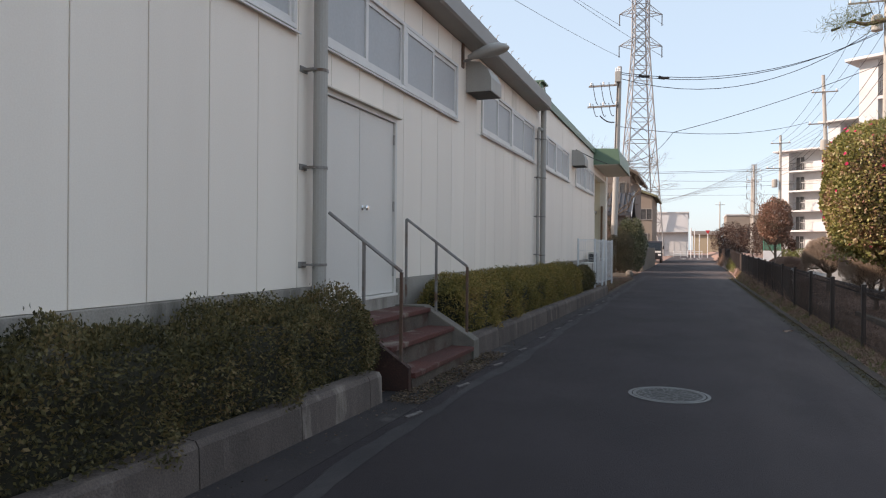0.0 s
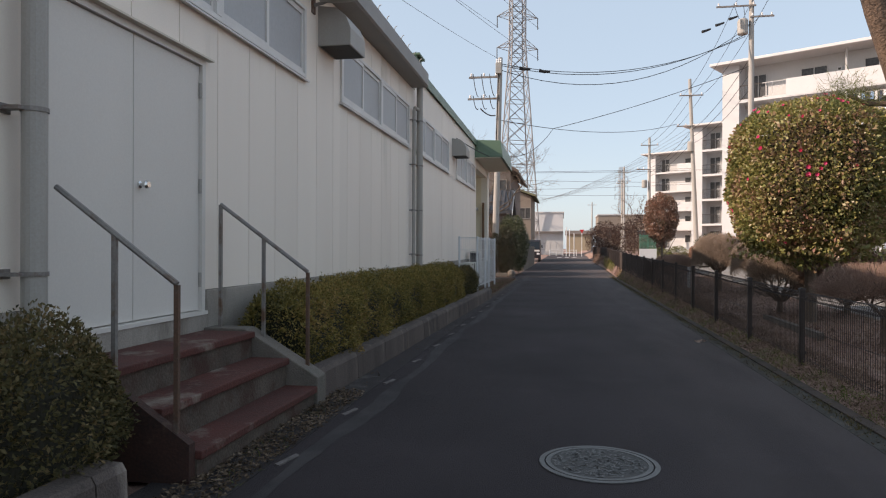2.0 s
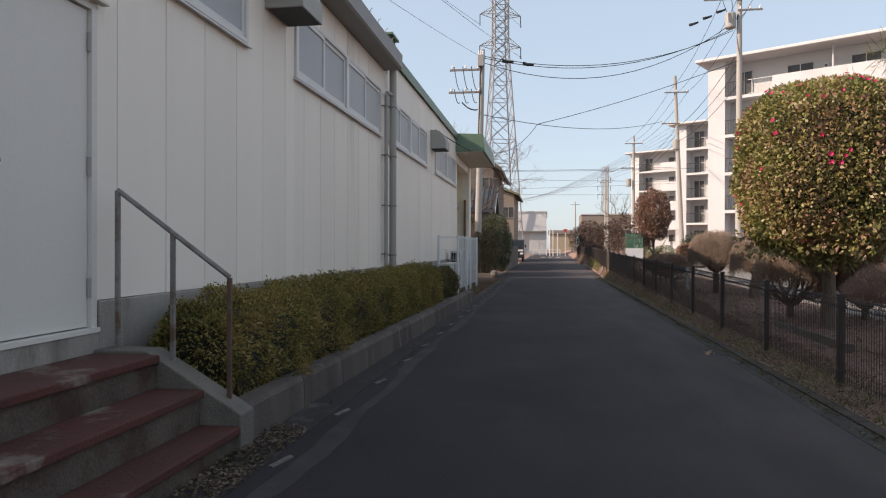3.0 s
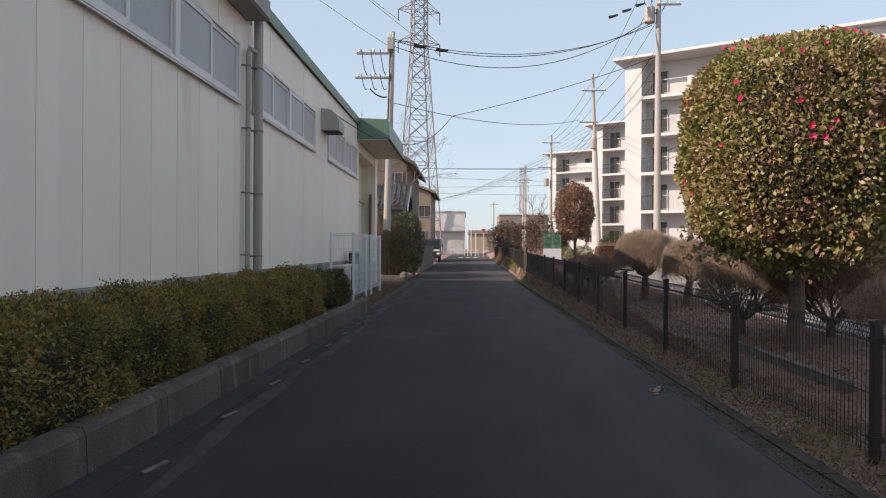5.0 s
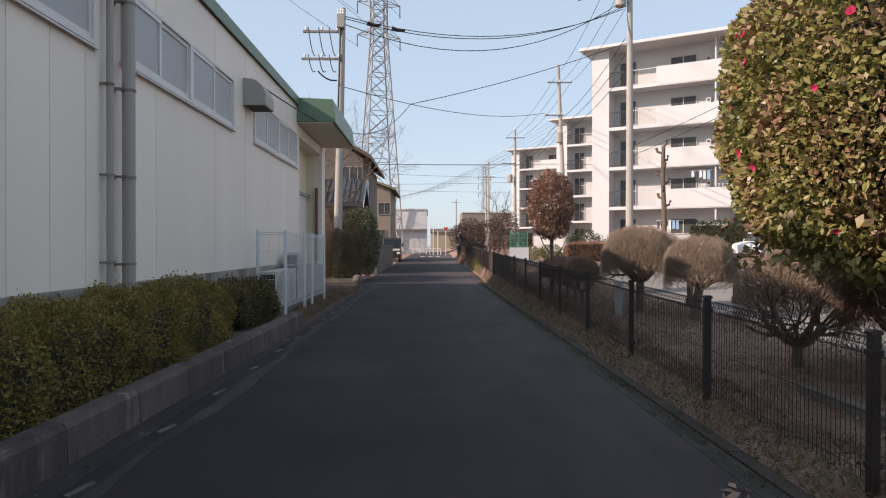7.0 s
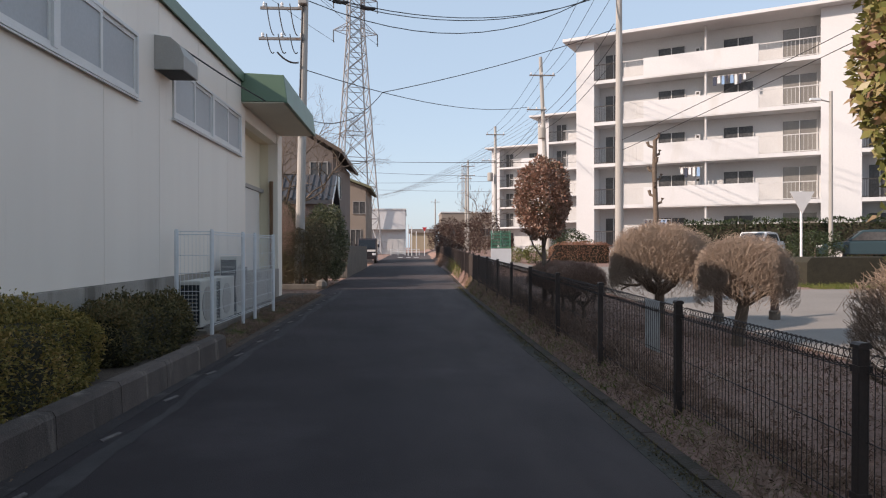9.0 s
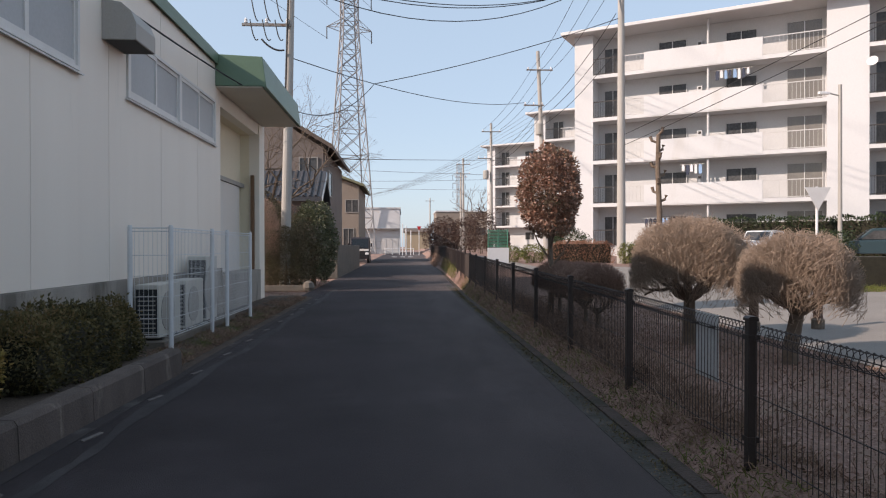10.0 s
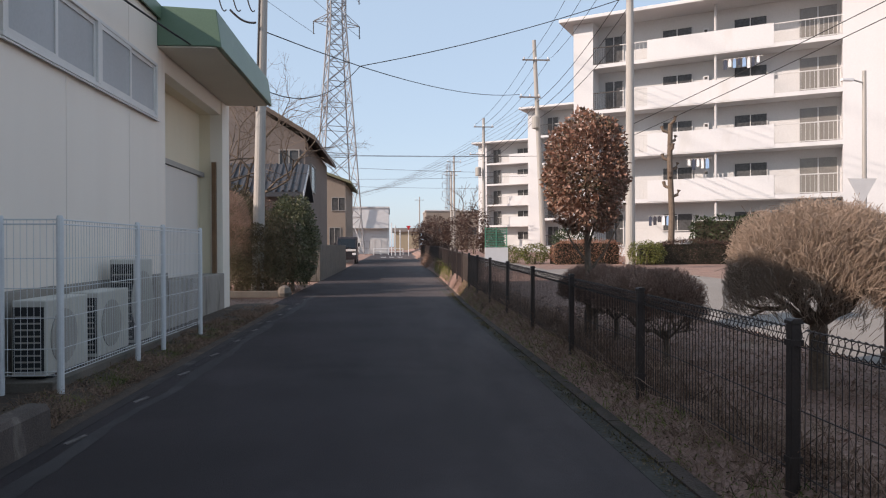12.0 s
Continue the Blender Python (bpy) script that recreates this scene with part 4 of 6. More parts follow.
def camellia():
    rng = np.random.default_rng(31)
    x, y = 3.31, 13.6
    gz = ground_z(x, y)
    s = thing("camellia_tree", "large dome-clipped camellia with pink flowers", "tree", pose(x, y, gz))
    c, rad = (0, 0, 2.38 - gz), (1.14, 1.14, 1.15)
    P, N = crown(rng, 52000, c, rad, 2.9, 0.13, -0.86, 0.035, 1.0)
    sprig = np.floor(P / 0.16) @ np.array((12.99, 78.23, 37.72))
    P += N * (0.06 * (np.modf(np.abs(np.sin(sprig) * 43758.5))[0][:, None] - 0.5))
    part("crown", leaves("crown", P, N, 0.056, 0.031, rng, 0.4), L_CAM, s)
    P, N = crown(rng, 5200, (0.0, -0.1, 1.42 - gz), (1.0, 0.95, 0.36), 2.2, 0.75, -1, 0.2, 2.0)
    part("lower_leaves", leaves("lower_leaves", P, N, 0.07, 0.042, rng, 0.4), L_CAM, s)
    # dark ball whose colour gives the crown its inner shade
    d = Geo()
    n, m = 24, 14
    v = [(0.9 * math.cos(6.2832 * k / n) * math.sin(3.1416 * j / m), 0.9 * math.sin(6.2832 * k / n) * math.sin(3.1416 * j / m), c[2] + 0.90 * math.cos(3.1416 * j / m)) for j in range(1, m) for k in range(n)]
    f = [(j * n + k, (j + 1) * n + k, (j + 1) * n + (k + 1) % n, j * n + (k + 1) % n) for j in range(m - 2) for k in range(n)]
    part("core", d.faces(v, f + [tuple(range(n)), tuple(range(len(v) - 1, len(v) - n - 1, -1))]), M["shade_core"], s)
    t = Geo().tube([(0, 0, -0.05), (0.02, 0, 0.5), (0, 0.02, 1.5)], 0.10, 10, 0.07)
    for k in range(6):
        a = k * 1.05
        t.tube([(0, 0, 0.75 + 0.06 * k), (0.35 * math.cos(a), 0.35 * math.sin(a), 1.2), (0.7 * math.cos(a), 0.7 * math.sin(a), 1.75)], 0.035, 6, 0.015)
    part("trunk", t, M["trunk"], s)
    P, N = crown(rng, 420, c, (1.18, 1.18, 1.19), 2.9, 0.02, -0.75, 0.035, 1.0)
    keep = (N @ np.array((-0.55, -0.6, 0.35)) + rng.normal(size=len(N)) * 0.35) > 0.35
    P, N = P[keep][:42], N[keep][:42]
    for p, nn in zip(P, N):
        k = 8
        r = rng.uniform(0.02, 0.042)
        ang = rng.random(k) * 0.5 + np.arange(k) * 6.283 / k
        a1 = unit(np.cross(nn[None], rng.normal(size=(1, 3))))[0]
        a2 = np.cross(nn, a1)
        g = Geo()
        for a in ang:
            dd = a1 * math.cos(a) + a2 * math.sin(a)
            ss = np.cross(nn, dd)
            g.faces([p, p + dd * r * 0.6 + ss * r * 0.42 + nn * 0.012, p + dd * r + nn * 0.022, p + dd * r * 0.6 - ss * r * 0.42 + nn * 0.012], [(0, 1, 2, 3)])
        part("flower", g, L_FLOWER, s, "pink camellia flower")


camellia()


def photinia():
    rng = np.random.default_rng(41)
    x, y = 2.36, 22.6
    gz = ground_z(x, y)
    s = thing("red_leaf_tree", "small oval-clipped tree with reddish evergreen leaves", "tree", pose(x, y, gz))
    g = Geo().tube([(0, 0, -0.05), (0.03, 0, 0.5), (0, 0, 1.2), (0.02, 0, 2.2)], 0.055, 8, 0.02)
    for k in range(9):
        a = k * 2.4
        z = 0.75 + k * 0.13
        g.tube([(0, 0, z), (0.2 * math.cos(a), 0.2 * math.sin(a), z + 0.25), (0.38 * math.cos(a), 0.38 * math.sin(a), z + 0.6)], 0.018, 5, 0.006)
    part("trunk", g, M["trunk"], s)
    P, N = crown(rng, 12000, (0, 0, 2.17 - gz), (0.455, 0.455, 0.70), 2.1, 0.45, -0.95, 0.06, 3.0)
    part("crown", leaves("crown", P, N, 0.05, 0.026, rng, 0.6), L_PHOT, s)


photinia()


def pine():
    rng = np.random.default_rng(51)
    s = thing("pine_tree", "leaning pine with rough brown bark and needle tufts", "tree", pose(3.1, 9.35, 0.1))
    path = [(0, 0, -0.1), (-0.08, -0.05, 0.9), (-0.2, -0.12, 1.6), (-0.45, -0.25, 2.5), (-0.78, -0.42, 3.3), (-1.0, -0.55, 3.9), (-1.05, -0.6, 4.6), (-0.9, -0.6, 5.4)]
    part("trunk", Geo().tube(path, 0.135, 14, 0.085), M["bark"], s, smooth=True)
    limbs = [[(-0.86, -0.46, 3.45), (-0.4, -0.5, 3.5), (0.0, -0.55, 3.72), (0.5, -0.6, 3.75)], [(-0.9, -0.5, 3.6), (-0.3, -0.2, 4.0), (0.4, 0.1, 4.2)], [(-0.45, -0.25, 2.5), (-0.75, -0.2, 2.52), (-0.95, -0.22, 2.6)],
             [(-0.95, -0.52, 3.8), (-1.3, -0.5, 3.75), (-1.45, -0.5, 3.8)], [(-1.0, -0.6, 4.5), (-1.9, -0.8, 5.0), (-2.3, -0.9, 5.1)], [(-0.9, -0.6, 5.2), (0.2, -0.6, 5.6)]]
    tips = []
    for l in limbs:
        part("limb", Geo().tube(l, 0.035, 7, 0.012), M["bark"], s)
        for q in range(4):
            tips.append(tuple(np.array(l[-1]) * (1 - q * 0.22) + np.array(l[-2]) * q * 0.22 + rng.normal(size=3) * (0.07 if q else 0)))
    for t in tips:
        n = 220
        d = unit(rng.normal(size=(n, 3)) + np.array((0, 0, 0.4)))
        P = np.array(t) + rng.normal(size=(n, 3)) * np.array((0.11, 0.11, 0.03))
        tagged(part("needle_tuft", leaves("needle_tuft", P, d, 0.10, 0.004, rng, 1.5, 0), L_NEEDLE, s), "yellow-green needle tuft", kind="stuff")


pine()


def leafy_bush(name, label, x, y, rad, z1, n, leaf, seed, size=0.08, power=2.2, low=-0.9, z0=None):
    rng = np.random.default_rng(seed)
    gz = ground_z(x, y)
    s = thing(name, label, "bush", pose(x, y, gz))
    h = z1 - gz if z0 is None else z1 - z0
    cz = h / 2 if z0 is None else z0 - gz + h / 2
    P, N = crown(rng, n, (0, 0, cz), (rad[0], rad[1], h / 2), power, 0.45, low, 0.08, seed)
    part("foliage", leaves("foliage", P, N, size, size * 0.5, rng, 0.5), leaf, s)
    part("stems", Geo().tube([(0, 0, -0.05), (0.03, 0, cz)], 0.06, 7, 0.02), M["trunk"], s)
    return s


leafy_bush("evergreen_shrub", "tall dark evergreen shrub at the garden corner", -2.9, 36.2, (0.78, 0.85), 2.9, 15000, L_EVER, 61, 0.075)
leafy_bush("brown_shrub", "tall tangled brownish shrub beside the garden", -5.0, 37.0, (1.3, 1.6), 3.2, 7000, leaf_mat("brownish_leaf", [(0.05, 0.045, 0.02), (0.1, 0.075, 0.04), (0.15, 0.10, 0.06)], 0.6), 62, 0.11)
bare_shrub("brown_bush", "tangled leafless brown garden bush", -4.35, 33.6, 0.8, 0.15, 2.9, 27, twiggy=9000, material="twig_red", trunk=0.05, stems=8)
bare_shrub("brown_bush", "tangled leafless brown garden bush", -4.5, 37.6, 1.15, 0.15, 3.1, 28, twiggy=9000, material="twig_red", trunk=0.05, stems=8)
L_BROWN = leaf_mat("withered_leaf", [(0.045, 0.042, 0.024), (0.10, 0.082, 0.048), (0.16, 0.125, 0.075), (0.10, 0.105, 0.05)], 0.6)
leafy_bush("withered_shrub", "tangled shrub with withered brown leaves", -4.3, 34.8, (0.9, 0.8), 2.9, 10000, L_BROWN, 63, 0.055)
leafy_bush("withered_shrub", "low tangled brown shrub at the garden edge", -3.45, 33.62, (0.72, 0.36), 1.95, 12000, L_BROWN, 65, 0.05)
leafy_bush("withered_shrub", "tangled shrub with withered brown leaves", -3.35, 35.3, (0.75, 0.7), 2.35, 9000, L_BROWN, 66, 0.05)
leafy_bush("withered_shrub", "tangled shrub with withered brown leaves", -4.6, 38.0, (1.0, 1.0), 3.0, 5000, L_BROWN, 64, 0.08)


# ---- apartment blocks ----
def apartment(origin, along, bays, label, group, detail=True, base=0.6, storeys=5):
    """A five-storey slab block: access balconies in front of the flats, white piers between the bays."""
    ang = math.degrees(math.atan2(along[1], along[0]))
    a = thing("apartment_block", label, "apartment building", pose(origin[0], origin[1], base, 0, 0, ang), group=group)
    zb = 1.25 - base
    H = 2.7
    fl = [zb + H * k for k in range(storeys)]
    top = zb + H * storeys - 0.05
    P = 14.87
    ln = P * bays
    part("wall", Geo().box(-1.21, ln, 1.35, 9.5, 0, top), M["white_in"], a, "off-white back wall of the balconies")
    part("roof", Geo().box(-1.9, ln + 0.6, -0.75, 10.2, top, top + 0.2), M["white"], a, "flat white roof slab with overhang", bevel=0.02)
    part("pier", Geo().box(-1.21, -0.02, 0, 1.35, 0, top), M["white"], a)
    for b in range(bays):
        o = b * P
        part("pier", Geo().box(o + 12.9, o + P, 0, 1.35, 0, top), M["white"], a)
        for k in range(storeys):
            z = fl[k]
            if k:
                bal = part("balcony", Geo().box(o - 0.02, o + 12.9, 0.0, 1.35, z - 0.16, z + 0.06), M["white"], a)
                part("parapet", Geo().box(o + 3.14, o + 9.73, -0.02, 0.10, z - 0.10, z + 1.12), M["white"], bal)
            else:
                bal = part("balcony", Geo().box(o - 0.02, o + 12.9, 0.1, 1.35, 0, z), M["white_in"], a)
            for (u0, u1, m, step) in ((0.0, 1.55, "railbrown", 0.11), (1.55, 3.14, "raillight", 0.20), (9.73, 12.9, "raillight", 0.20)):
                g = Geo()
                n = int((u1 - u0) / step)
                for i in range(n + 1):
                    u = o + u0 + (u1 - u0) * i / n
                    g.box(u - 0.008, u + 0.008, 0.042, 0.058, z + 0.1, z + 1.06)
                g.box(o + u0, o + u1, 0.03, 0.075, z + 1.05, z + 1.1).box(o + u0, o + u1, 0.035, 0.065, z + 0.1, z + 0.14)
                tagged(part("railing", g, M[m], bal), kind="stuff")
            for (u0, u1, z0, z1, kind) in ((0.35, 1.5, 0.1, 1.95, "glass"), (3.76, 5.46, 0.95, 1.9, "glass"), (7.65, 9.38, 0.95, 1.95, "glass"), (10.9, 12.75, 0.1, 2.05, "curtain")):
                w = part("window", Geo().box(o + u0, o + u1, 1.30, 1.345, z + z0, z + z1), M[kind], a)
                fr = Geo()
                for uu in (u0, (u0 + u1) / 2 - 0.03, u1 - 0.05):
                    fr.box(o + uu, o + uu + 0.05, 1.26, 1.30, z + z0, z + z1)
                fr.box(o + u0, o + u1, 1.26, 1.30, z + z1, z + z1 + 0.05).box(o + u0, o + u1, 1.26, 1.30, z + z0 - 0.05, z + z0)
                part("frame", fr, M["raillight"], w)
            if detail:
                part("meter_box", Geo().box(o + 6.05, o + 6.35, 1.15, 1.345, z + 1.2, z + 1.7), M["white"], a)
                part("vent_pipe", Geo().box(o + 6.12, o + 6.28, 1.14, 1.149, z + 1.45, z + 1.6), M["iron_low"], a)
        part("downpipe", Geo().tube([(o + 6.8, 0.22, 0), (o + 6.8, 0.22, top)], 0.07, 8), M["white_in"], a)
    return a


AX = (0.852, -0.523)
apartment((12.2, 55.1), AX, 3, "white five-storey apartment block with long balconies", "estate blocks")
apartment((14.6, 81.0), AX, 2, "white five-storey apartment block behind the first", "estate blocks", False)
apartment((12.6, 104.0), AX, 2, "farther white five-storey apartment block", "estate blocks", False)


# ---- poles and cables ----
def utility_pole(x, y, top, label, arms=(), lean=0.0, r=0.17, transformer=None, side=0.0):
    gz = ground_z(x, y)
    p = thing("utility_pole", label, "utility pole", pose(x, y, gz))
    h = top - gz
    part("pole", Geo().tube([(0, 0, -0.3), (lean, 0, h)], r, 14, r * 0.62), M["pole"], p)
    for z, w, off in arms:
        arm = part("crossarm", Geo().box(off - w / 2, off + w / 2, -0.16, -0.08, z - gz - 0.04, z - gz + 0.04), M["galv"], p)
        for k in range(3):
            ux = off - w / 2 + 0.12 + k * (w - 0.24) / 2
            part("insulator", Geo().lathe([(0.03, 0.04), (0.06, 0.07), (0.04, 0.11), (0.055, 0.15), (0.03, 0.2)], 8, (ux, -0.12, z - gz)), M["porcelain"], arm)
    if transformer:
        part("transformer", Geo().lathe([(0.25, 0), (0.27, 0.05), (0.27, 0.7), (0.22, 0.8)], 14, (transformer[0], -0.05, transformer[1] - gz)), M["greysteel"], p, "grey transformer drum")
    return p


utility_pole(-3.55, 34.0, 10.1, "concrete utility pole with crossarms behind the warehouse", ((8.2, 1.5, -0.5), (9.2, 1.4, -0.5)), 0.25)
utility_pole(9.42, 41.0, 15.3, "tall grey concrete utility pole on the estate verge", ((14.2, 2.0, -0.8), (13.6, 1.2, 0.5)), 0.0, 0.19, (-0.45, 12.7))
utility_pole(9.95, 58.6, 14.6, "slightly leaning concrete utility pole", ((13.3, 1.8, -0.5), (10.9, 1.4, -0.9)), -0.6, 0.19, (-0.5, 8.9))
utility_pole(8.4, 76.0, 12.8, "concrete utility pole farther along the estate", ((12.0, 1.8, 0.0), (9.5, 1.4, -0.6)), 0.0, 0.18, (-0.5, 7.6))
utility_pole(7.9, 100.0, 12.6, "distant concrete utility pole", ((11.8, 1.8, 0), (10.6, 1.8, 0)), 0.0, 0.18)
utility_pole(8.6, 112.0, 12.0, "distant concrete utility pole", ((11.4, 1.8, 0),), 0.0, 0.18)
utility_pole(5.6, 150.0, 11.0, "far concrete utility pole at the lane's end", ((10.4, 1.8, 0),), 0.0, 0.18)


def cable(a, b, sag, r=0.012, material="cable", n=14):
    a, b = Vector(a), Vector(b)
    pts = [a.lerp(b, i / n) - Vector((0, 0, sag * 4 * (i / n) * (1 - i / n))) for i in range(n + 1)]
    c = part("overhead_cable", Geo().tube(pts, r, 5, cap=False), M[material])
    return tagged(c, "black overhead cable sagging between utility poles", "cable", "overhead cables")


for z0, z1, sag in ((9.8, 12.6, 1.0), (9.72, 12.7, 1.1), (9.5, 13.0, 1.6)):
    cable((-3.2, 34, z0), (9.1, 41, z1), sag, 0.017)
cable((-3.25, 34, 7.2), (8.4, 58.6, 11.1), 0.6, 0.016)
cable((-3.3, 20.9, 4.3), (-2.9, 25.7, 4.42), 0.03, 0.014)
cable((-0.94, 38.9, 7.6), (9.3, 41, 11.0), 0.2, 0.016)
cable((-0.94, 38.9, 7.6), (-3.3, 33.85, 5.6), 0.6, 0.014)
for k in range(3):
    cable((8.6 + k * 0.8, 41, 14.4), (9.0 + k * 0.75, 58.6, 13.5), 0.5, 0.013)
    cable((9.0 + k * 0.7, 58.6, 13.5), (7.6 + k * 0.8, 76, 12.2), 0.5, 0.013)
    cable((8.6 + k * 0.8, 41, 14.4), (9.5 + k * 1.2, 10, 17.5), 0.5, 0.013)
    cable((9.2 + k * 0.15, 41, 11.2 - 0.6 * k), (9.5 + k * 0.1, 58.6, 10.6 - 0.5 * k), 0.4, 0.016)
    cable((9.5, 58.6, 10.6 - 0.5 * k), (8.4, 76, 9.6 - 0.4 * k), 0.4, 0.016)
for k in range(5):
    cable((-40, 70 + k * 9, 10 + (k % 3)), (30, 74 + k * 9, 9.6 + (k % 2) * 1.2), 0.9, 0.018, "wire")
cable((9.5, 41, 6.05), (17.0, 19.0, 10.0), 0.2, 0.013)
cable((9.5, 41, 5.6), (17.0, 19.0, 9.6), 0.2, 0.013)


# ---- lattice towers ----
def pylon(x, y, height, w0, w1, arms, r=0.11, yaw=18):
    t = thing("transmission_tower", "tall grey steel lattice transmission tower", "tower", pose(x, y, 0, 0, 0, yaw))

    def wid(z):
        k = z / height
        return (w0 + (w1 - w0) * min(1, k * 1.6)) / 2 if k < 0.625 else w1 / 2
    legs = []
    levels = [0]
    while levels[-1] < height - 1:
        levels.append(levels[-1] + max(1.6, wid(levels[-1]) * 1.7))
    for sx, sy in ((1, 1), (1, -1), (-1, -1), (-1, 1)):
        part("leg", Geo().tube([(sx * wid(z), sy * wid(z), z) for z in levels], r, 5), M["pylon"], t)
    cs = [(1, 1), (1, -1), (-1, -1), (-1, 1)]
    for f in range(4):
        g = Geo()
        (ax, ay), (bx, by) = cs[f], cs[(f + 1) % 4]
        for z0, z1 in zip(levels, levels[1:]):
            a0, b1 = (ax * wid(z0), ay * wid(z0), z0), (bx * wid(z1), by * wid(z1), z1)
            b0, a1 = (bx * wid(z0), by * wid(z0), z0), (ax * wid(z1), ay * wid(z1), z1)
            for p, q in ((a0, b1), (b0, a1), (a1, b1)):
                g.tube([p, q], r * 0.5, 4, cap=False)
        part("bracing", g, M["pylon"], t)
    for z, w in arms:
        for s in (-1, 1):
            h = wid(z)
            tip = (s * (h + w), 0, z + 0.2)
            g = Geo()
            for sy in (-1, 1):
                g.tube([(s * h, sy * h, z), tip], r * 0.5, 4).tube([(s * h, sy * h, z + 1.6), tip], r * 0.5, 4)
                g.tube([(s * (h + w * 0.5), sy * h * 0.5, z + 0.1), (s * h, sy * h, z + 1.6)], r * 0.35, 4)
            part("arm", g, M["pylon"], t)
            part("insulator_string", Geo().tube([tip, (tip[0], 0.0, z - 1.9)], 0.09, 6), M["wire"], t)
    return t


pylon(-8.9, 130.0, 62, 7.2, 2.5, ((38.2, 2.6), (44.0, 2.6), (50.0, 2.6)), 0.13)
pylon(23.0, 290.0, 34, 3.6, 1.5, ((23, 2.0), (26.5, 2.0), (30, 2.0)), 0.07)
for s in (-1, 1):
    for z in (36.4, 42.2):
        cable((-8.7 + s * 3.7, 130 + s, z), (-60 + s * 3.7, -60 + s, z + 12), 6, 0.03, "wire", 24)


# ---- far houses ----
def house(x0, x1, y0, y1, h, ridge, wallmat, roofmat, label, openings=(), axis="x", over=0.5):
    hs = thing("house", label, "house", pose(x0, y0, 0))
    w, d = x1 - x0, y1 - y0
    part("wall", Geo().box(0, w, 0, d, 0, h), wallmat, hs)
    if axis == "x":
        out = [(-over, h - 0.1), (d / 2, h + ridge), (d + over, h - 0.1), (d + over, h + 0.1), (d / 2, h + ridge + 0.2), (-over, h + 0.1)]
        part("roof", Geo().prism([(p[0], p[1]) for p in out], "x", -over, w + over), roofmat, hs)
        part("gable", Geo().prism([(0, h), (d, h), (d / 2, h + ridge - 0.05)], "x", 0.01, w - 0.01), wallmat, hs)
    elif axis == "y":
        out = [(-over, h - 0.1), (w / 2, h + ridge), (w + over, h - 0.1), (w + over, h + 0.1), (w / 2, h + ridge + 0.2), (-over, h + 0.1)]
        part("roof", Geo().prism(out, "y", -over, d + over), roofmat, hs)
        part("gable", Geo().prism([(0, h), (w, h), (w / 2, h + ridge - 0.05)], "y", 0.01, d - 0.01), wallmat, hs)
    else:
        part("roof", Geo().box(-0.15, w + 0.15, -0.15, d + 0.15, h, h + 0.25), roofmat, hs)
    for (face, a, z0, ww, hh) in openings:
        if face == "s":
            wn_ = part("window", Geo().box(a, a + ww, -0.03, 0.02, z0, z0 + hh), M["glass"], hs)
            part("frame", Geo().box(a - 0.06, a, -0.06, 0.0, z0 - 0.06, z0 + hh + 0.06).box(a + ww, a + ww + 0.06, -0.06, 0.0, z0 - 0.06, z0 + hh + 0.06).box(a, a + ww, -0.06, 0, z0 + hh, z0 + hh + 0.06).box(a, a + ww, -0.06, 0, z0 - 0.06, z0).box(a + ww / 2 - 0.03, a + ww / 2 + 0.03, -0.06, -0.031, z0, z0 + hh), M["framegrey"], wn_)
        else:
            wn_ = part("window", Geo().box(w - 0.02, w + 0.03, a, a + ww, z0, z0 + hh), M["glass"], hs)
            part("frame", Geo().box(w, w + 0.06, a - 0.06, a, z0 - 0.06, z0 + hh + 0.06).box(w, w + 0.06, a + ww, a + ww + 0.06, z0 - 0.06, z0 + hh + 0.06).box(w, w + 0.06, a, a + ww, z0 + hh, z0 + hh + 0.06).box(w, w + 0.06, a, a + ww, z0 - 0.06, z0), M["framegrey"], wn_)
    return hs


M["framegrey"] = mat("window_frame_grey", (0.30, 0.28, 0.26), (0.26, 0.24, 0.22), 3, 0.5)
BROWN = mat("brown_render", (0.20, 0.162, 0.145), (0.16, 0.13, 0.116), 0.8, 0.85, 0.2, 20)
BEIGE = mat("beige_render", (0.28, 0.225, 0.185), (0.235, 0.19, 0.155), 0.8, 0.85, 0.2, 20)
TILE = mat("dark_roof_tile", (0.06, 0.062, 0.07), (0.04, 0.042, 0.048), 5, 0.5, 0.4, 20)
TILE_BR = mat("brown_roof_tile", (0.15, 0.105, 0.08), (0.10, 0.075, 0.06), 5, 0.7, 0.4, 20)
TILE_GR = mat("mossy_roof", (0.20, 0.20, 0.12), (0.15, 0.15, 0.09), 4, 0.8, 0.3, 20)
house(-13.0, -3.7, 45.8, 56, 6.1, 3.0, BROWN, TILE_BR, "brown rendered two-storey house behind shrubs", (("s", 8.2, 4.5, 0.8, 1.1), ("e", 2.0, 4.0, 1.6, 1.2)), "y")
annex = house(-9.5, -3.7, 42.6, 45.6, 3.4, 1.2, BROWN, TILE, "low annex with a dark tiled gable roof", (), "x", 0.35)
rib = Geo().tube([(0, -0.37, 3.52), (0, 1.5, 4.80)], 0.055, 6).mesh("roof_tile_rib")
for k in range(24):
    part("roof_tile_rib", rib, TILE, annex).location = (-0.2 + k * 0.265, 0, 0)
part("barge_board", Geo().prism([(-0.4, 3.2), (1.5, 4.5), (1.5, 4.75), (-0.4, 3.45)], "x", 6.155, 6.18), M["whitecoat"], annex, "pale barge board")
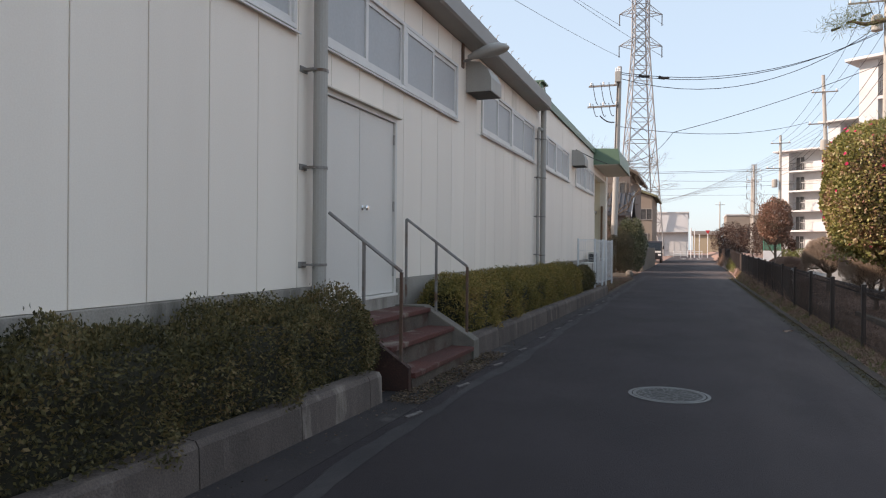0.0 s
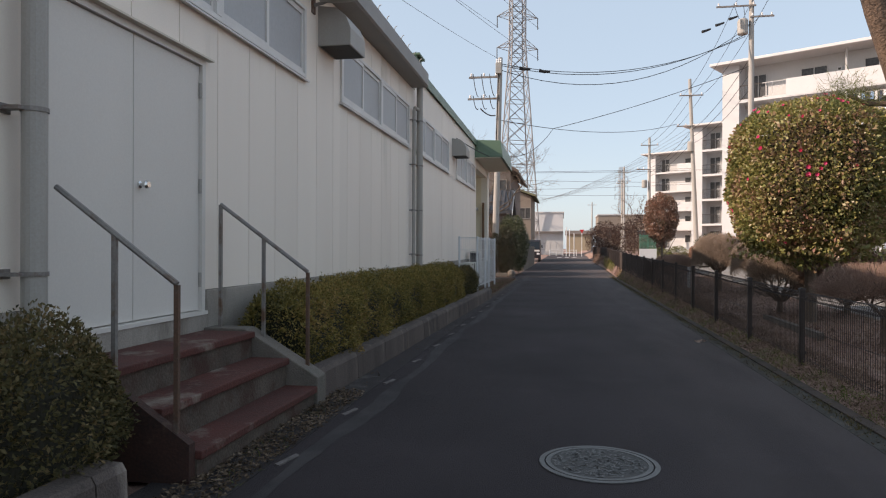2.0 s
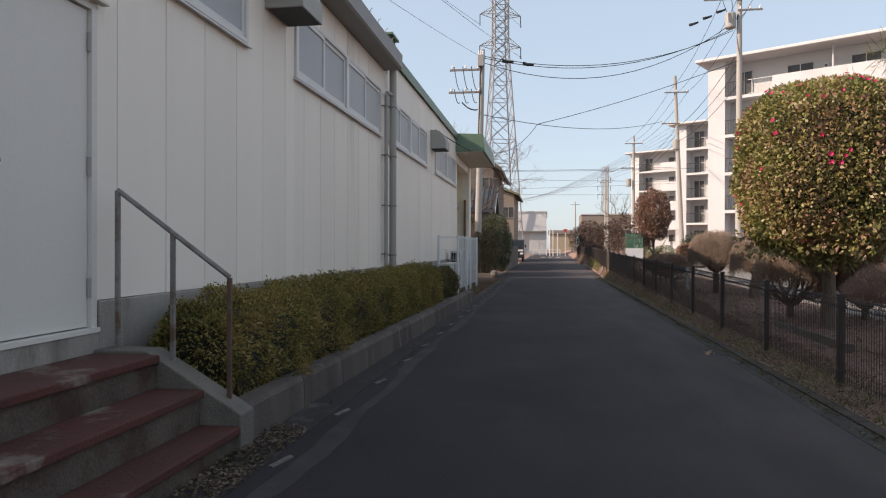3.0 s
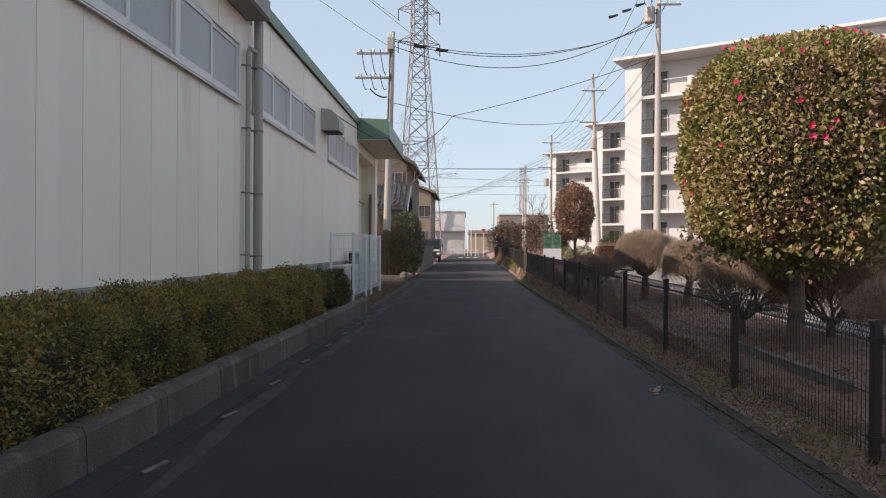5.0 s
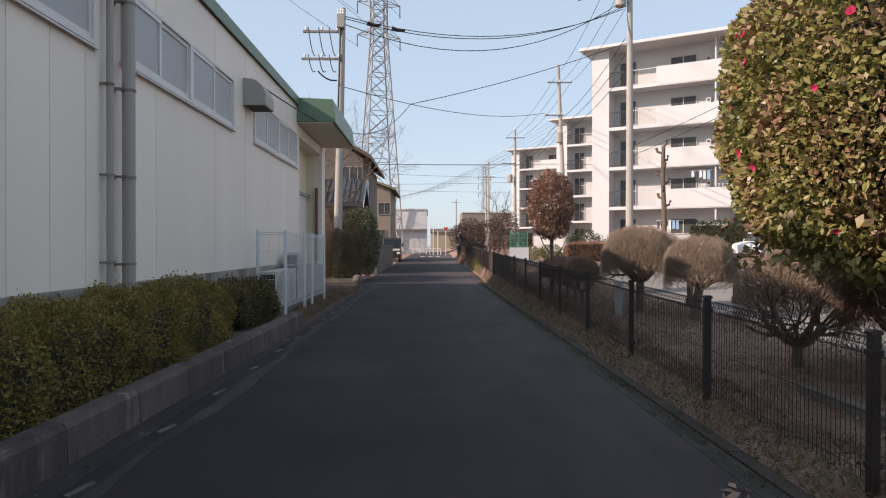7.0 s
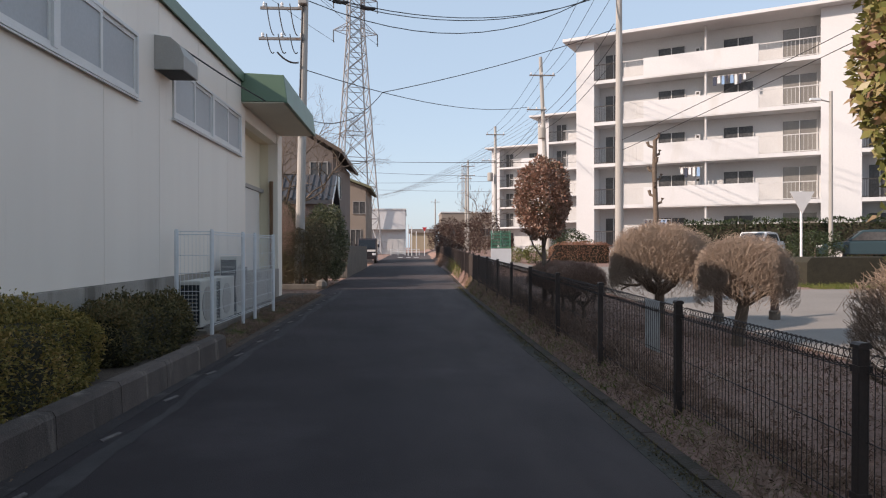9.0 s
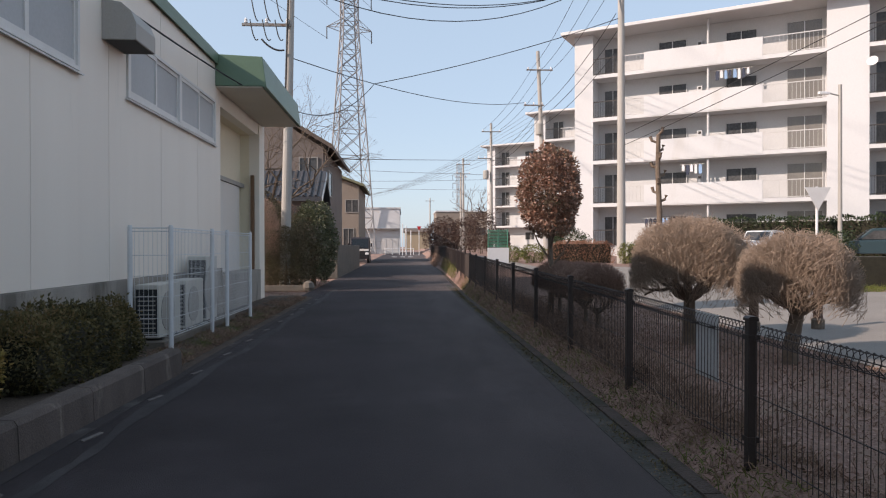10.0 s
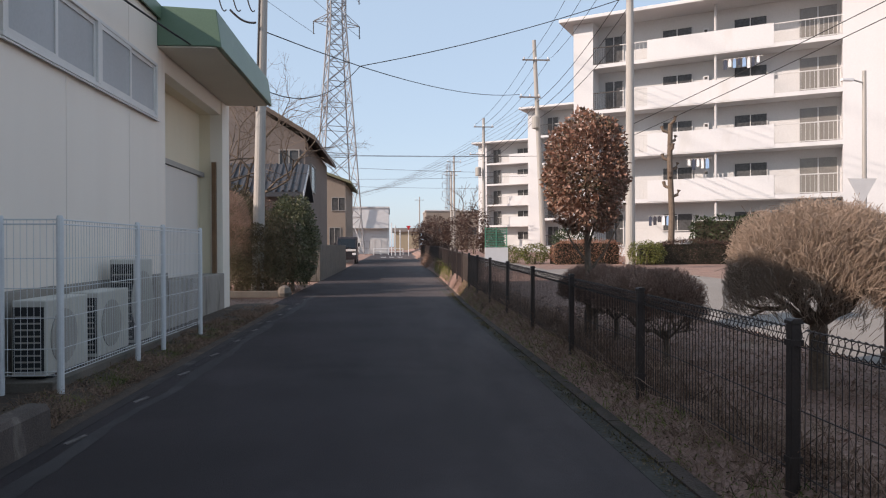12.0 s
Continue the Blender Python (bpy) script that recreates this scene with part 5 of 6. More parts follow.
house(-11.0, -3.55, 70, 80, 6.4, 1.5, BEIGE, TILE_GR, "beige two-storey house with a mossy roof", (("s", 6.2, 0.9, 0.8, 1.9), ("s", 6.4, 4.2, 1.0, 1.0)), "y")
depot = house(-12.0, -0.4, 135, 160, 8.0, 0, M["white"], M["white_in"], "long white commercial building with a grey lower storey", (("s", 4.0, 1.0, 1.6, 1.2), ("s", 6.6, 1.0, 1.6, 1.2)), "flat")
part("lower_facing", Geo().box(0, 11.62, -0.05, -0.004, 0, 4.4), M["white_in"], depot, "grey lower facing")
part("canopy", Geo().box(0, 11.6, -0.9, -0.05, 4.3, 4.5), M["fascia"], depot, "dark canopy edge")
for k in range(3):
    part("shutter", Geo().box(8.3 + k * 1.05, 9.2 + k * 1.05, -0.09, -0.05, 0.1, 2.6), M["raillight"], depot, "pale shutter")
house(6.9, 19, 150, 162, 8.2, 0, BEIGE, M["white_in"], "beige flat-roofed building with a roof railing", (("s", 1.5, 3.6, 3.0, 1.4), ("s", 8, 3.6, 2.0, 1.4)), "flat")
house(0.8, 9.5, 240, 250, 6.0, 1.2, mat("ochre_render", (0.36, 0.29, 0.2), (0.31, 0.25, 0.175), 1), TILE_BR, "small distant ochre house with a dark roof", (), "x")
structure("garden_wall", Geo().box(-2.75, -2.6, 41.5, 56, -0.02, 1.4).box(-7, -2.75, 41.5, 41.65, -0.02, 1.4), M["concrete"], "grey block garden wall beside the lane", "wall", bevel=0.02)


# ---- jumpers on the pole behind the warehouse ----
for k in range(3):
    for z in (9.25, 8.25):
        x = -4.55 + k * 0.38
        cable((x, 33.85, z + 0.1), (x + 0.25, 33.85, z - 0.95 if z > 9 else z - 0.5), 0.25, 0.018, "cable", 8)
cable((-4.2, 33.85, 7.75), (-3.5, 33.8, 7.4), 0.12, 0.03, "cable", 8)
cable((-3.36, 33.82, 9.6), (-3.5, 33.8, 5.0), 0.0, 0.03, "cable", 6)
cutout = thing("pole_switch", "grey switch box at the pole's top", "switch box", pose(-3.35, 33.8, 9.3))
part("box", Geo().box(-0.14, 0.14, -0.16, 0.1, 0, 0.5), M["greysteel"], cutout, bevel=0.02)
for k in range(3):
    part("bushing", Geo().lathe([(0.03, 0), (0.05, 0.04), (0.03, 0.1), (0.045, 0.14), (0.02, 0.2)], 8, (-0.09 + k * 0.09, -0.03, 0.5)), M["porcelain"], cutout)
for k in range(2):
    clamp = thing("cable_clamp", "black insulated clamp on the overhead cable", "clamp", pose(-2.2 + k * 0.9, 34.55 + k * 0.5, 9.72 - k * 0.03), group="cable clamps")
    part("sleeve", Geo().tube([(-0.25, 0, 0.02), (0, 0, -0.05), (0.25, 0.05, -0.03)], 0.09, 7, 0.05), M["cable"], clamp)
for k in range(3):
    clamp = thing("cable_clamp", "black insulated clamp on the overhead cable", "clamp", pose(8.4 - k * 0.75, 40.55 - k * 0.4, 13.5 - k * 0.42), group="cable clamps")
    part("sleeve", Geo().tube([(-0.22, -0.1, -0.1), (0, 0, -0.02), (0.22, 0.1, 0.08)], 0.08, 7, 0.05), M["cable"], clamp)
for k in range(4):
    cable((8.5 + k * 0.5, 40.9, 14.35 - 0.1 * k), (9.2, 40.9, 12.9 + 0.1 * k), 0.25, 0.016, "cable", 8)
for k in range(5):
    cable((9.3, 58.5, 10.8 - 0.35 * k), (-3.0 - k, 100 + 8 * k, 8.2 + 0.3 * k), 0.8, 0.009, "wire")
    cable((8.4, 76, 10.8 - 0.4 * k), (-9.0, 128 + 3 * k, 9.0 + 0.5 * k), 0.8, 0.010, "wire")


# ---- estate planting and things ----
def russet_hedge(label, x0, x1, y0, y1, z1, n, leaf, seed, size=0.05):
    gz = ground_z((x0 + x1) / 2, (y0 + y1) / 2)
    return hedge("hedge", label, x0, x1, y0, y1, gz - 0.03, z1, n, leaf, seed, size)


L_OLIVE = leaf_mat("olive_leaf", [(0.05, 0.06, 0.02), (0.12, 0.13, 0.03), (0.19, 0.18, 0.05)], 0.5)
L_DARK = leaf_mat("dark_leaf", [(0.015, 0.025, 0.01), (0.03, 0.05, 0.018), (0.06, 0.085, 0.03)], 0.45)
L_MAROON = leaf_mat("maroon_leaf", [(0.035, 0.02, 0.016), (0.075, 0.04, 0.03), (0.11, 0.06, 0.045)], 0.6)
russet_hedge("low clipped russet hedge on the estate verge", 6.4, 9.2, 41.2, 42.4, 1.55, 9000, L_RED, 71)
russet_hedge("low clipped brownish hedge beside the drive", 9.8, 14.0, 40.6, 41.8, 1.5, 8000, L_MAROON, 72)
russet_hedge("long low russet hedge behind the drive", 9.3, 30, 26.6, 27.9, 1.22, 26000, L_RED, 73)
leafy_bush("round_bush", "small round-clipped olive bush on the verge", 5.0, 43.5, (0.7, 0.7), 1.35, 1800, L_OLIVE, 74, 0.07)
leafy_bush("round_bush", "small round-clipped olive bush on the verge", 5.9, 42.2, (0.6, 0.6), 1.4, 1800, L_OLIVE, 75, 0.07)
leafy_bush("round_bush", "yellow-green clipped bush beside the utility pole", 9.75, 40.2, (0.7, 0.6), 1.5, 2200, L_OLIVE, 76, 0.07)
leafy_bush("round_bush", "round dark green clipped bush near the flats", 8.6, 46.5, (1.0, 1.0), 2.2, 3000, L_DARK, 77, 0.09)
leafy_bush("round_bush", "green rounded bush near the parked car", 16.8, 38.5, (1.1, 1.0), 2.0, 3000, L_DARK, 78, 0.09)


def long_hedge():
    """The tall dark hedge that runs before the first block."""
    rng = np.random.default_rng(79)
    u0, u1 = 6.0, 44.0
    h = thing("hedge", "long tall dark green hedge before the flats", "hedge", pose(12.2 + AX[0] * u0 + AX[1] * 3.4, 55.1 + AX[1] * u0 - AX[0] * 3.4, 0.6, 0, 0, math.degrees(math.atan2(AX[1], AX[0])) - 90))
    P, N = hedge_points(rng, 26000, -0.55, 0.55, 0, u1 - u0, 0, 2.15, 0.05)
    part("foliage", leaves("foliage", P, N, 0.13, 0.07, rng), L_DARK, h)
    # dark box in place of the shaded inside of the hedge
    part("core", Geo().box(-0.38, 0.38, 0.2, u1 - u0 - 0.2, 0, 1.95), M["shade_core"], h)


long_hedge()
for i, (x, y, r, z) in enumerate(((4.2, 78, 1.5, 4.0), (4.4, 84, 1.6, 4.4), (5.8, 74, 1.3, 3.9), (6.6, 69, 1.3, 4.4), (4.0, 92, 1.6, 4.1), (7.6, 66, 1.0, 2.6))):
    leafy_bush("dark_shrub", "tall dark maroon shrub along the lane", x, y, (r, r), z, 2200, L_MAROON, 80 + i, 0.16)


def bare_tree(label, x, y, h, seed, r=0.07, depth=6, spread=0.45, lean=(0, 0)):
    rng = np.random.default_rng(seed)
    gz = ground_z(x, y)
    t = thing("bare_tree", label, "tree", pose(x, y, gz))
    part("trunk", Geo().tube([(0, 0, -0.1), (lean[0] * 0.4, lean[1] * 0.4, h * 0.22), (lean[0], lean[1], h * 0.4)], r, 8, r * 0.6), M["trunk"], t)
    g = Geo()
    for k in range(4):
        a = k * 1.6 + rng.random()
        branches(rng, g, Vector((lean[0], lean[1], h * (0.3 + 0.03 * k))), Vector((math.cos(a) * 0.7, math.sin(a) * 0.7, 0.9)).normalized(), h * 0.17, r * 0.5, depth, lambda q: True, spread)
    part("branch_mass", g, M["trunk"], t)


bare_tree("leafless garden tree with thin spreading branches", -4.5, 36.4, 7.0, 91, 0.11, 8, 0.5)
bare_tree("leafless garden tree with thin spreading branches", -5.6, 34.8, 6.8, 92, 0.11, 7, 0.5)
bare_tree("leafless tree near the far buildings", 7.6, 83.0, 7.5, 93, 0.14, 5)


def pollard():
    p = thing("pollarded_tree", "pollarded bare trunk with stubby knobs", "tree", pose(11.06, 41.06, 0.6))
    rng = np.random.default_rng(95)
    part("trunk", Geo().tube([(0, 0, -0.1), (0.05, 0, 2.0), (-0.03, 0, 4.0), (0, 0, 5.5)], 0.13, 10, 0.09), M["trunk"], p)
    for k in range(9):
        a, z = k * 2.2, 2.6 + k * 0.36
        part("stub", Geo().tube([(0, 0, z), (0.28 * math.cos(a), 0.2 * math.sin(a), z + 0.12), (0.34 * math.cos(a), 0.25 * math.sin(a), z + 0.3)], 0.05, 7, 0.075), M["trunk"], p)


pollard()


def street_furniture():
    l = thing("street_lamp", "slim grey street lamp with a side arm", "street lamp", pose(19.6, 41.8, 0.6))
    part("pole", Geo().tube([(0, 0, 0), (0, 0, 7.9)], 0.10, 10, 0.08), M["greysteel"], l)
    part("arm", Geo().tube([(0, 0, 7.4), (-0.6, -0.1, 7.5)], 0.03, 6), M["greysteel"], l)
    part("lamp_head", Geo().box(-1.05, -0.55, -0.16, 0.0, 7.44, 7.56), M["porcelain"], l, bevel=0.02)
    s = thing("stop_sign", "back of a grey triangular road sign on a white post", "road sign", pose(12.4, 32.0, ground_z(12.4, 32)))
    part("post", Geo().tube([(0, 0, 0), (0, 0, 2.6)], 0.038, 10), M["porcelain"], s)
    part("plate", Geo().prism([(-0.40, 2.58), (0.0, 1.88), (0.40, 2.58)], "y", -0.055, -0.042), M["alu"], s, "inverted triangular plate")
    part("clamp", Geo().box(-0.12, 0.12, -0.042, 0.0, 2.35, 2.39), M["greysteel"], s)
    for x in (4.41, 5.22):
        b = thing("bollard", "dark brown timber-look bollard at the drive", "bollard", pose(x, 20.5, ground_z(x, 20.5)), group="bollards")
        part("post", Geo().lathe([(0.055, -0.05), (0.055, 0.66), (0.05, 0.70)], 12), M["rust"], b)
        part("collar", Geo().lathe([(0.075, 0), (0.075, 0.12), (0.058, 0.14)], 12), M["trunk"], b)
    z = ground_z(2.11, 16.65)
    sg = thing("fence_sign", "blank weathered white board tied to the mesh fence", "sign", pose(2.075, 16.5, z))
    part("board", Geo().box(0, 0.006, 0, 0.32, 0.33, 0.74), M["raillight"], sg)
    for k in range(2):
        part("tie", Geo().box(-0.045, 0.0, 0.03 + k * 0.25, 0.04 + k * 0.25, 0.66, 0.67), M["black"], sg)
    n = thing("net_fence", "green net fence above a pale low wall", "fence", pose(3.75, 41.3, ground_z(3.75, 41.3)))
    part("low_wall", Geo().box(0, 0.9, 0, 0.12, 0, 0.75), M["white"], n)
    for x in (0.02, 0.45, 0.86):
        part("post", Geo().tube([(x, 0.06, 0.7), (x, 0.06, 1.55)], 0.022, 6), M["netgreen"], n)
    g = Geo()
    for k in range(12):
        g.box(0.02, 0.88, 0.055, 0.065, 0.78 + k * 0.063, 0.81 + k * 0.063)
    part("net", g, M["netgreen"], n)


M["netgreen"] = mat("green_net", (0.05, 0.22, 0.15), (0.04, 0.18, 0.12), 4, 0.6, 0.05)
street_furniture()


# ---- vehicles ----
def wheel(parent, x, y, z, r):
    w = part("wheel", Geo().tube([(x - 0.09, y, z), (x + 0.09, y, z)], r, 18), mat("tyre", (0.02, 0.02, 0.02), (0.015, 0.015, 0.015), 5, 0.8), parent)
    part("rim", Geo().tube([(x - 0.095, y, z), (x + 0.095, y, z)], r * 0.6, 14), M["alu"], w)


def saloon(name, label, m, paint, length=4.2, width=1.66, height=1.48):
    c = thing(name, label, "car", m, group="parked cars")
    L, w = length / 2, width / 2
    body = [(-L, 0.3), (L, 0.3), (L + 0.02, 0.62), (L - 0.12, 0.80), (L * 0.48, 0.92), (-L * 0.86, 0.95), (-L, 0.85)]
    part("body", Geo().prism(body, "x", -w, w), paint, c, bevel=0.05)
    cab = [(-L * 0.84, 0.94), (L * 0.46, 0.91), (L * 0.16, height - 0.03), (-L * 0.1, height), (-L * 0.6, height - 0.05)]
    part("cabin", Geo().prism(cab, "x", -w + 0.12, w - 0.12), paint, c, bevel=0.05)
    side = [(-L * 0.72, 0.97), (L * 0.36, 0.96), (L * 0.12, height - 0.13), (-L * 0.52, height - 0.13)]
    for s in (-1, 1):
        part("side_window", Geo().prism(side, "x", s * (w - 0.124), s * (w - 0.114)), M["glass"], c)
    part("windscreen", Geo().prism([(L * 0.44, 0.94), (L * 0.455, 0.95), (L * 0.20, height - 0.08), (L * 0.185, height - 0.09)], "x", -w + 0.2, w - 0.2), M["glass"], c)
    for s in (-1, 1):
        for f in (-1, 1):
            wheel(c, s * (w - 0.08), f * L * 0.62, 0.3, 0.3)
        part("headlight", Geo().box(s * w * 0.6 - 0.16, s * w * 0.6 + 0.16, L - 0.06, L + 0.03, 0.62, 0.74), M["porcelain"], c)
    return c


TEAL = mat("dark_teal_paint", (0.025, 0.05, 0.06), (0.022, 0.045, 0.054), 2, 0.2, 0, 10)
WHITE_CAR = mat("white_car_paint", (0.72, 0.72, 0.72), (0.7, 0.7, 0.7), 2, 0.2, 0, 10)
saloon("parked_car", "dark teal hatchback parked before the hedge", pose(21.8, 42.4, 0.65, 0, 0, 62), TEAL)
saloon("parked_car", "white small car parked beside the hedge", pose(17.2, 44.0, 0.65, 0, 0, 130), WHITE_CAR, 3.4, 1.5, 1.42)


def kei_truck():
    t = thing("small_truck", "small dark-fronted flatbed truck parked facing the lane", "truck", pose(-3.25, 66.8, 0))
    dark = mat("truck_paint", (0.03, 0.024, 0.028), (0.024, 0.02, 0.023), 3, 0.3, 0, 10)
    glass = mat("windscreen_glass", (0.012, 0.016, 0.02), (0.01, 0.013, 0.016), 2, 0.12, 0, 10)
    part("cab", Geo().prism([(0, 0.35), (1.4, 0.35), (1.4, 2.02), (0.42, 2.05), (0.32, 1.98), (0.05, 1.15)], "x", -0.76, 0.76), dark, t, bevel=0.05)
    part("windscreen", Geo().prism([(0.02, 1.2), (0.25, 1.90), (0.215, 1.90), (-0.015, 1.2)], "x", -0.65, 0.65), glass, t)
    part("pillar", Geo().prism([(-0.01, 1.17), (0.24, 1.93), (0.20, 1.93), (-0.05, 1.17)], "x", -0.72, -0.65), dark, t)
    part("pillar", Geo().prism([(-0.01, 1.17), (0.24, 1.93), (0.20, 1.93), (-0.05, 1.17)], "x", 0.65, 0.72), dark, t)
    part("wiper", Geo().tube([(-0.1, -0.04, 1.2), (0.35, 0.0, 1.34)], 0.012, 5), M["cable"], t)
    part("bumper", Geo().box(-0.75, 0.75, -0.08, 0.1, 0.33, 0.56), dark, t, bevel=0.02)
    part("front_panel", Geo().box(-0.7, 0.7, -0.025, 0.03, 0.95, 1.12), M["alu"], t, "pale reflecting front band", bevel=0.02)
    part("grille", Geo().box(-0.35, 0.35, -0.02, 0.02, 0.62, 0.76), M["cable"], t, "black grille")
    part("plate", Geo().box(-0.5, -0.17, -0.1, -0.081, 0.38, 0.53), mat("yellow_plate", (0.6, 0.42, 0.03), (0.55, 0.4, 0.03), 3), t, "yellow number plate")
    for s in (-1, 1):
        part("headlight", Geo().box(s * 0.56 - 0.14, s * 0.56 + 0.14, -0.035, 0.02, 0.66, 0.84), M["porcelain"], t, bevel=0.02)
        part("side_window", Geo().box(s * 0.765 - 0.006, s * 0.765 + 0.006, 0.45, 1.2, 1.25, 1.85), glass, t)
        part("mirror", Geo().box(s * 0.9 - 0.07, s * 0.9 + 0.07, 0.12, 0.18, 1.3, 1.58), dark, t, bevel=0.015)
        wheel(t, s * 0.64, 0.45, 0.27, 0.27)
        wheel(t, s * 0.64, 2.5, 0.27, 0.27)
    part("flatbed", Geo().box(-0.74, 0.74, 1.45, 3.3, 0.6, 0.9), dark, t)


kei_truck()


# ---- laundry and dishes on the flats ----
def laundry(u, z, n, seed, v=0.35):
    rng = random.Random(seed)
    ang = math.degrees(math.atan2(AX[1], AX[0]))
    r = thing("laundry", "assorted laundry hanging on a balcony pole", "laundry", pose(12.2 + AX[0] * u - AX[1] * v, 55.1 + AX[1] * u + AX[0] * v, z, 0, 0, ang))
    part("pole", Geo().tube([(-0.1, 0, 0.0), (n * 0.24 + 0.1, 0, 0.0)], 0.015, 6), M["alu"], r)
    for k in range(n):
        c = rng.choice(((0.7, 0.7, 0.7), (0.05, 0.06, 0.09), (0.75, 0.75, 0.78), (0.25, 0.4, 0.6), (0.04, 0.04, 0.05)))
        h, w = rng.uniform(0.35, 0.7), rng.uniform(0.14, 0.2)
        part("garment", Geo().prism([(k * 0.24, -h), (k * 0.24 + w, -h), (k * 0.24 + w, -0.1), (k * 0.24 + w * 0.7, 0), (k * 0.24 + w * 0.3, 0), (k * 0.24, -0.1)], "y", -0.02, 0.02), mat("cloth", c, tuple(q * 0.9 for q in c), 5, 0.9), r)


laundry(7.2, 11.6, 8, 1)
laundry(5.3, 6.2, 5, 2)
laundry(3.3, 3.0, 6, 3, -0.4)
dish = thing("satellite_dish", "small white satellite dish on a balcony", "satellite dish", pose(12.2 + AX[0] * 15.0 + AX[1] * 0.35, 55.1 + AX[1] * 15.0 - AX[0] * 0.35, 11.0))
part("dish_bowl", Geo().lathe([(0.0, 0.0), (0.15, 0.02), (0.27, 0.07), (0.27, 0.085), (0.0, 0.015)], 16), M["porcelain"], dish).rotation_euler = (radians(70), 0, radians(-50))
part("bracket", Geo().tube([(0, 0, 0), (0.1, 0.3, -0.1)], 0.02, 6), M["greysteel"], dish)


# ---- dry grass, weeds and litter ----
def blades(name, label, n, area, height, material, seed, edge=0.0):
    """Grass blades and stalks, bent and tangled; n in all, in patches."""
    rng = np.random.default_rng(seed)
    x0, x1, y0, y1 = area
    y = rng.uniform(y0, y1, n)
    x = rng.uniform(x0, x1, n) + 0.02 * np.maximum(0, y - 30) * (1 if x0 > 0 else 0)
    patch = 0.35 + 0.65 * (np.sin(y * 2.3 + seed) * np.sin(y * 5.7 + x * 6) > -0.15)
    z = np.array([ground_z(a, b) for a, b in zip(x, y)]) + edge
    ln = height * rng.uniform(0.35, 1.2, n) * patch
    d = unit(np.stack([rng.normal(0, 0.7, n), rng.normal(0, 0.7, n), np.abs(rng.normal(0.8, 0.4, n))], 1))
    e = unit(d + np.stack([rng.normal(0, 0.7, n), rng.normal(0, 0.7, n), rng.normal(-0.5, 0.3, n)], 1))
    s = unit(np.cross(d, rng.normal(size=(n, 3)))) * 0.0028
    P = np.stack([x, y, z], 1)
    m = P + d * ln[:, None] * 0.55
    t = m + e * ln[:, None] * 0.45
    v = np.stack([P - s, P + s, m + s * 0.8, m - s * 0.8, t + s * 0.2, t - s * 0.2], 1).reshape(-1, 3)
    i6 = np.arange(n)[:, None] * 6
    q = np.concatenate([i6 + np.array([[0, 1, 2, 3]]), i6 + np.array([[3, 2, 4, 5]])], 0)
    tagged(part(name, array_mesh(name, v, q), material), label, "grass", kind="stuff")


def litter(name, label, n, area, seed, material, size=0.04, lift=0.01, fixed=None):
    rng = np.random.default_rng(seed)
    x0, x1, y0, y1 = area
    x, y = rng.uniform(x0, x1, n), rng.uniform(y0, y1, n)
    z = np.array([ground_z(a, b) if fixed is None else fixed for a, b in zip(x, y)]) + lift * rng.random(n)
    P = np.stack([x, y, z + 0.004], 1)
    N = np.tile(np.array([[0.0, 0.0, 0.15]]), (n, 1))
    me = leaves(name, P, N, size, size * 0.55, rng, 0.3)
    v = np.zeros(len(me.vertices) * 3, np.float32)
    me.vertices.foreach_get("co", v)
    v = v.reshape(-1, 3)
    base = np.repeat(P[:, 2], 4)
    v[:, 2] = base + np.abs(v[:, 2] - base) * 0.45
    me.vertices.foreach_set("co", v.ravel())
    tagged(part(name, me, material), label, "litter", kind="stuff")


blades("dry_grass", "dry tangled straw grass along the fence foot", 30000, (1.88, 2.4, 2, 36), 0.12, L_DRY, 101)
blades("tall_weeds", "tall dry weed stalks beside the fence", 4200, (1.97, 2.5, 16.5, 30), 0.42, L_DRY, 102)
blades("verge_grass", "green weeds on the road's sunlit edge", 3500, (1.9, 2.4, 38, 50), 0.4, L_GRASS, 103)
blades("edge_moss", "thin green weeds along the edging strip", 9000, (1.85, 2.1, 2, 34), 0.09, L_GRASS, 104)
blades("joint_weeds", "low dark weeds in the joint between road and edging", 7000, (1.66, 1.78, 2, 34), 0.05, L_HEDGE, 119, 0.03)
litter("joint_dirt", "dark crumbs and leaves in the road joint", 5000, (1.60, 1.80, 2, 34), 120, L_MULCH, 0.022, 0.006, 0.0)
structure("cage_verge", Geo().prism([(W + 0.04, 0.05), (-2.75, 0.06), (-2.5, 0.035), (-2.22, 0.0065), (-2.22, -0.05), (W + 0.04, -0.05)], "y", 19.83, 30.6), M["soil"], "bare littered earth below the wire cage", "verge")
blades("bed_grass", "dry short grass below the wire cage", 15000, (-2.95, -2.3, 19.9, 30), 0.12, L_DRY, 105, 0.06)
blades("bed_weeds", "green-brown weeds below the wire cage", 4000, (-2.85, -2.4, 20.4, 27), 0.09, L_GRASS, 109, 0.06)
litter("leaf_litter", "brown leaves on the verge by the wire cage", 3500, (-2.95, -2.25, 19.9, 29), 117, L_MULCH, 0.03, 0.02, 0.045)
blades("straw_verge", "sunlit dry straw below the russet bushes", 9000, (1.9, 2.5, 44, 84), 0.45, L_DRY, 110)
blades("straw_verge", "pale straw clump beside the far fence", 4000, (1.7, 2.15, 56, 66), 0.6, L_DRY, 118)
blades("lawn_grass", "dry matted lawn grass under the shrubs", 26000, (2.3, 4.3, 4, 26), 0.09, L_DRY, 106)
blades("verge_grass", "yellow-green grass in front of the russet hedge", 9000, (9.0, 16, 25.5, 26.7), 0.16, L_GRASS, 107)
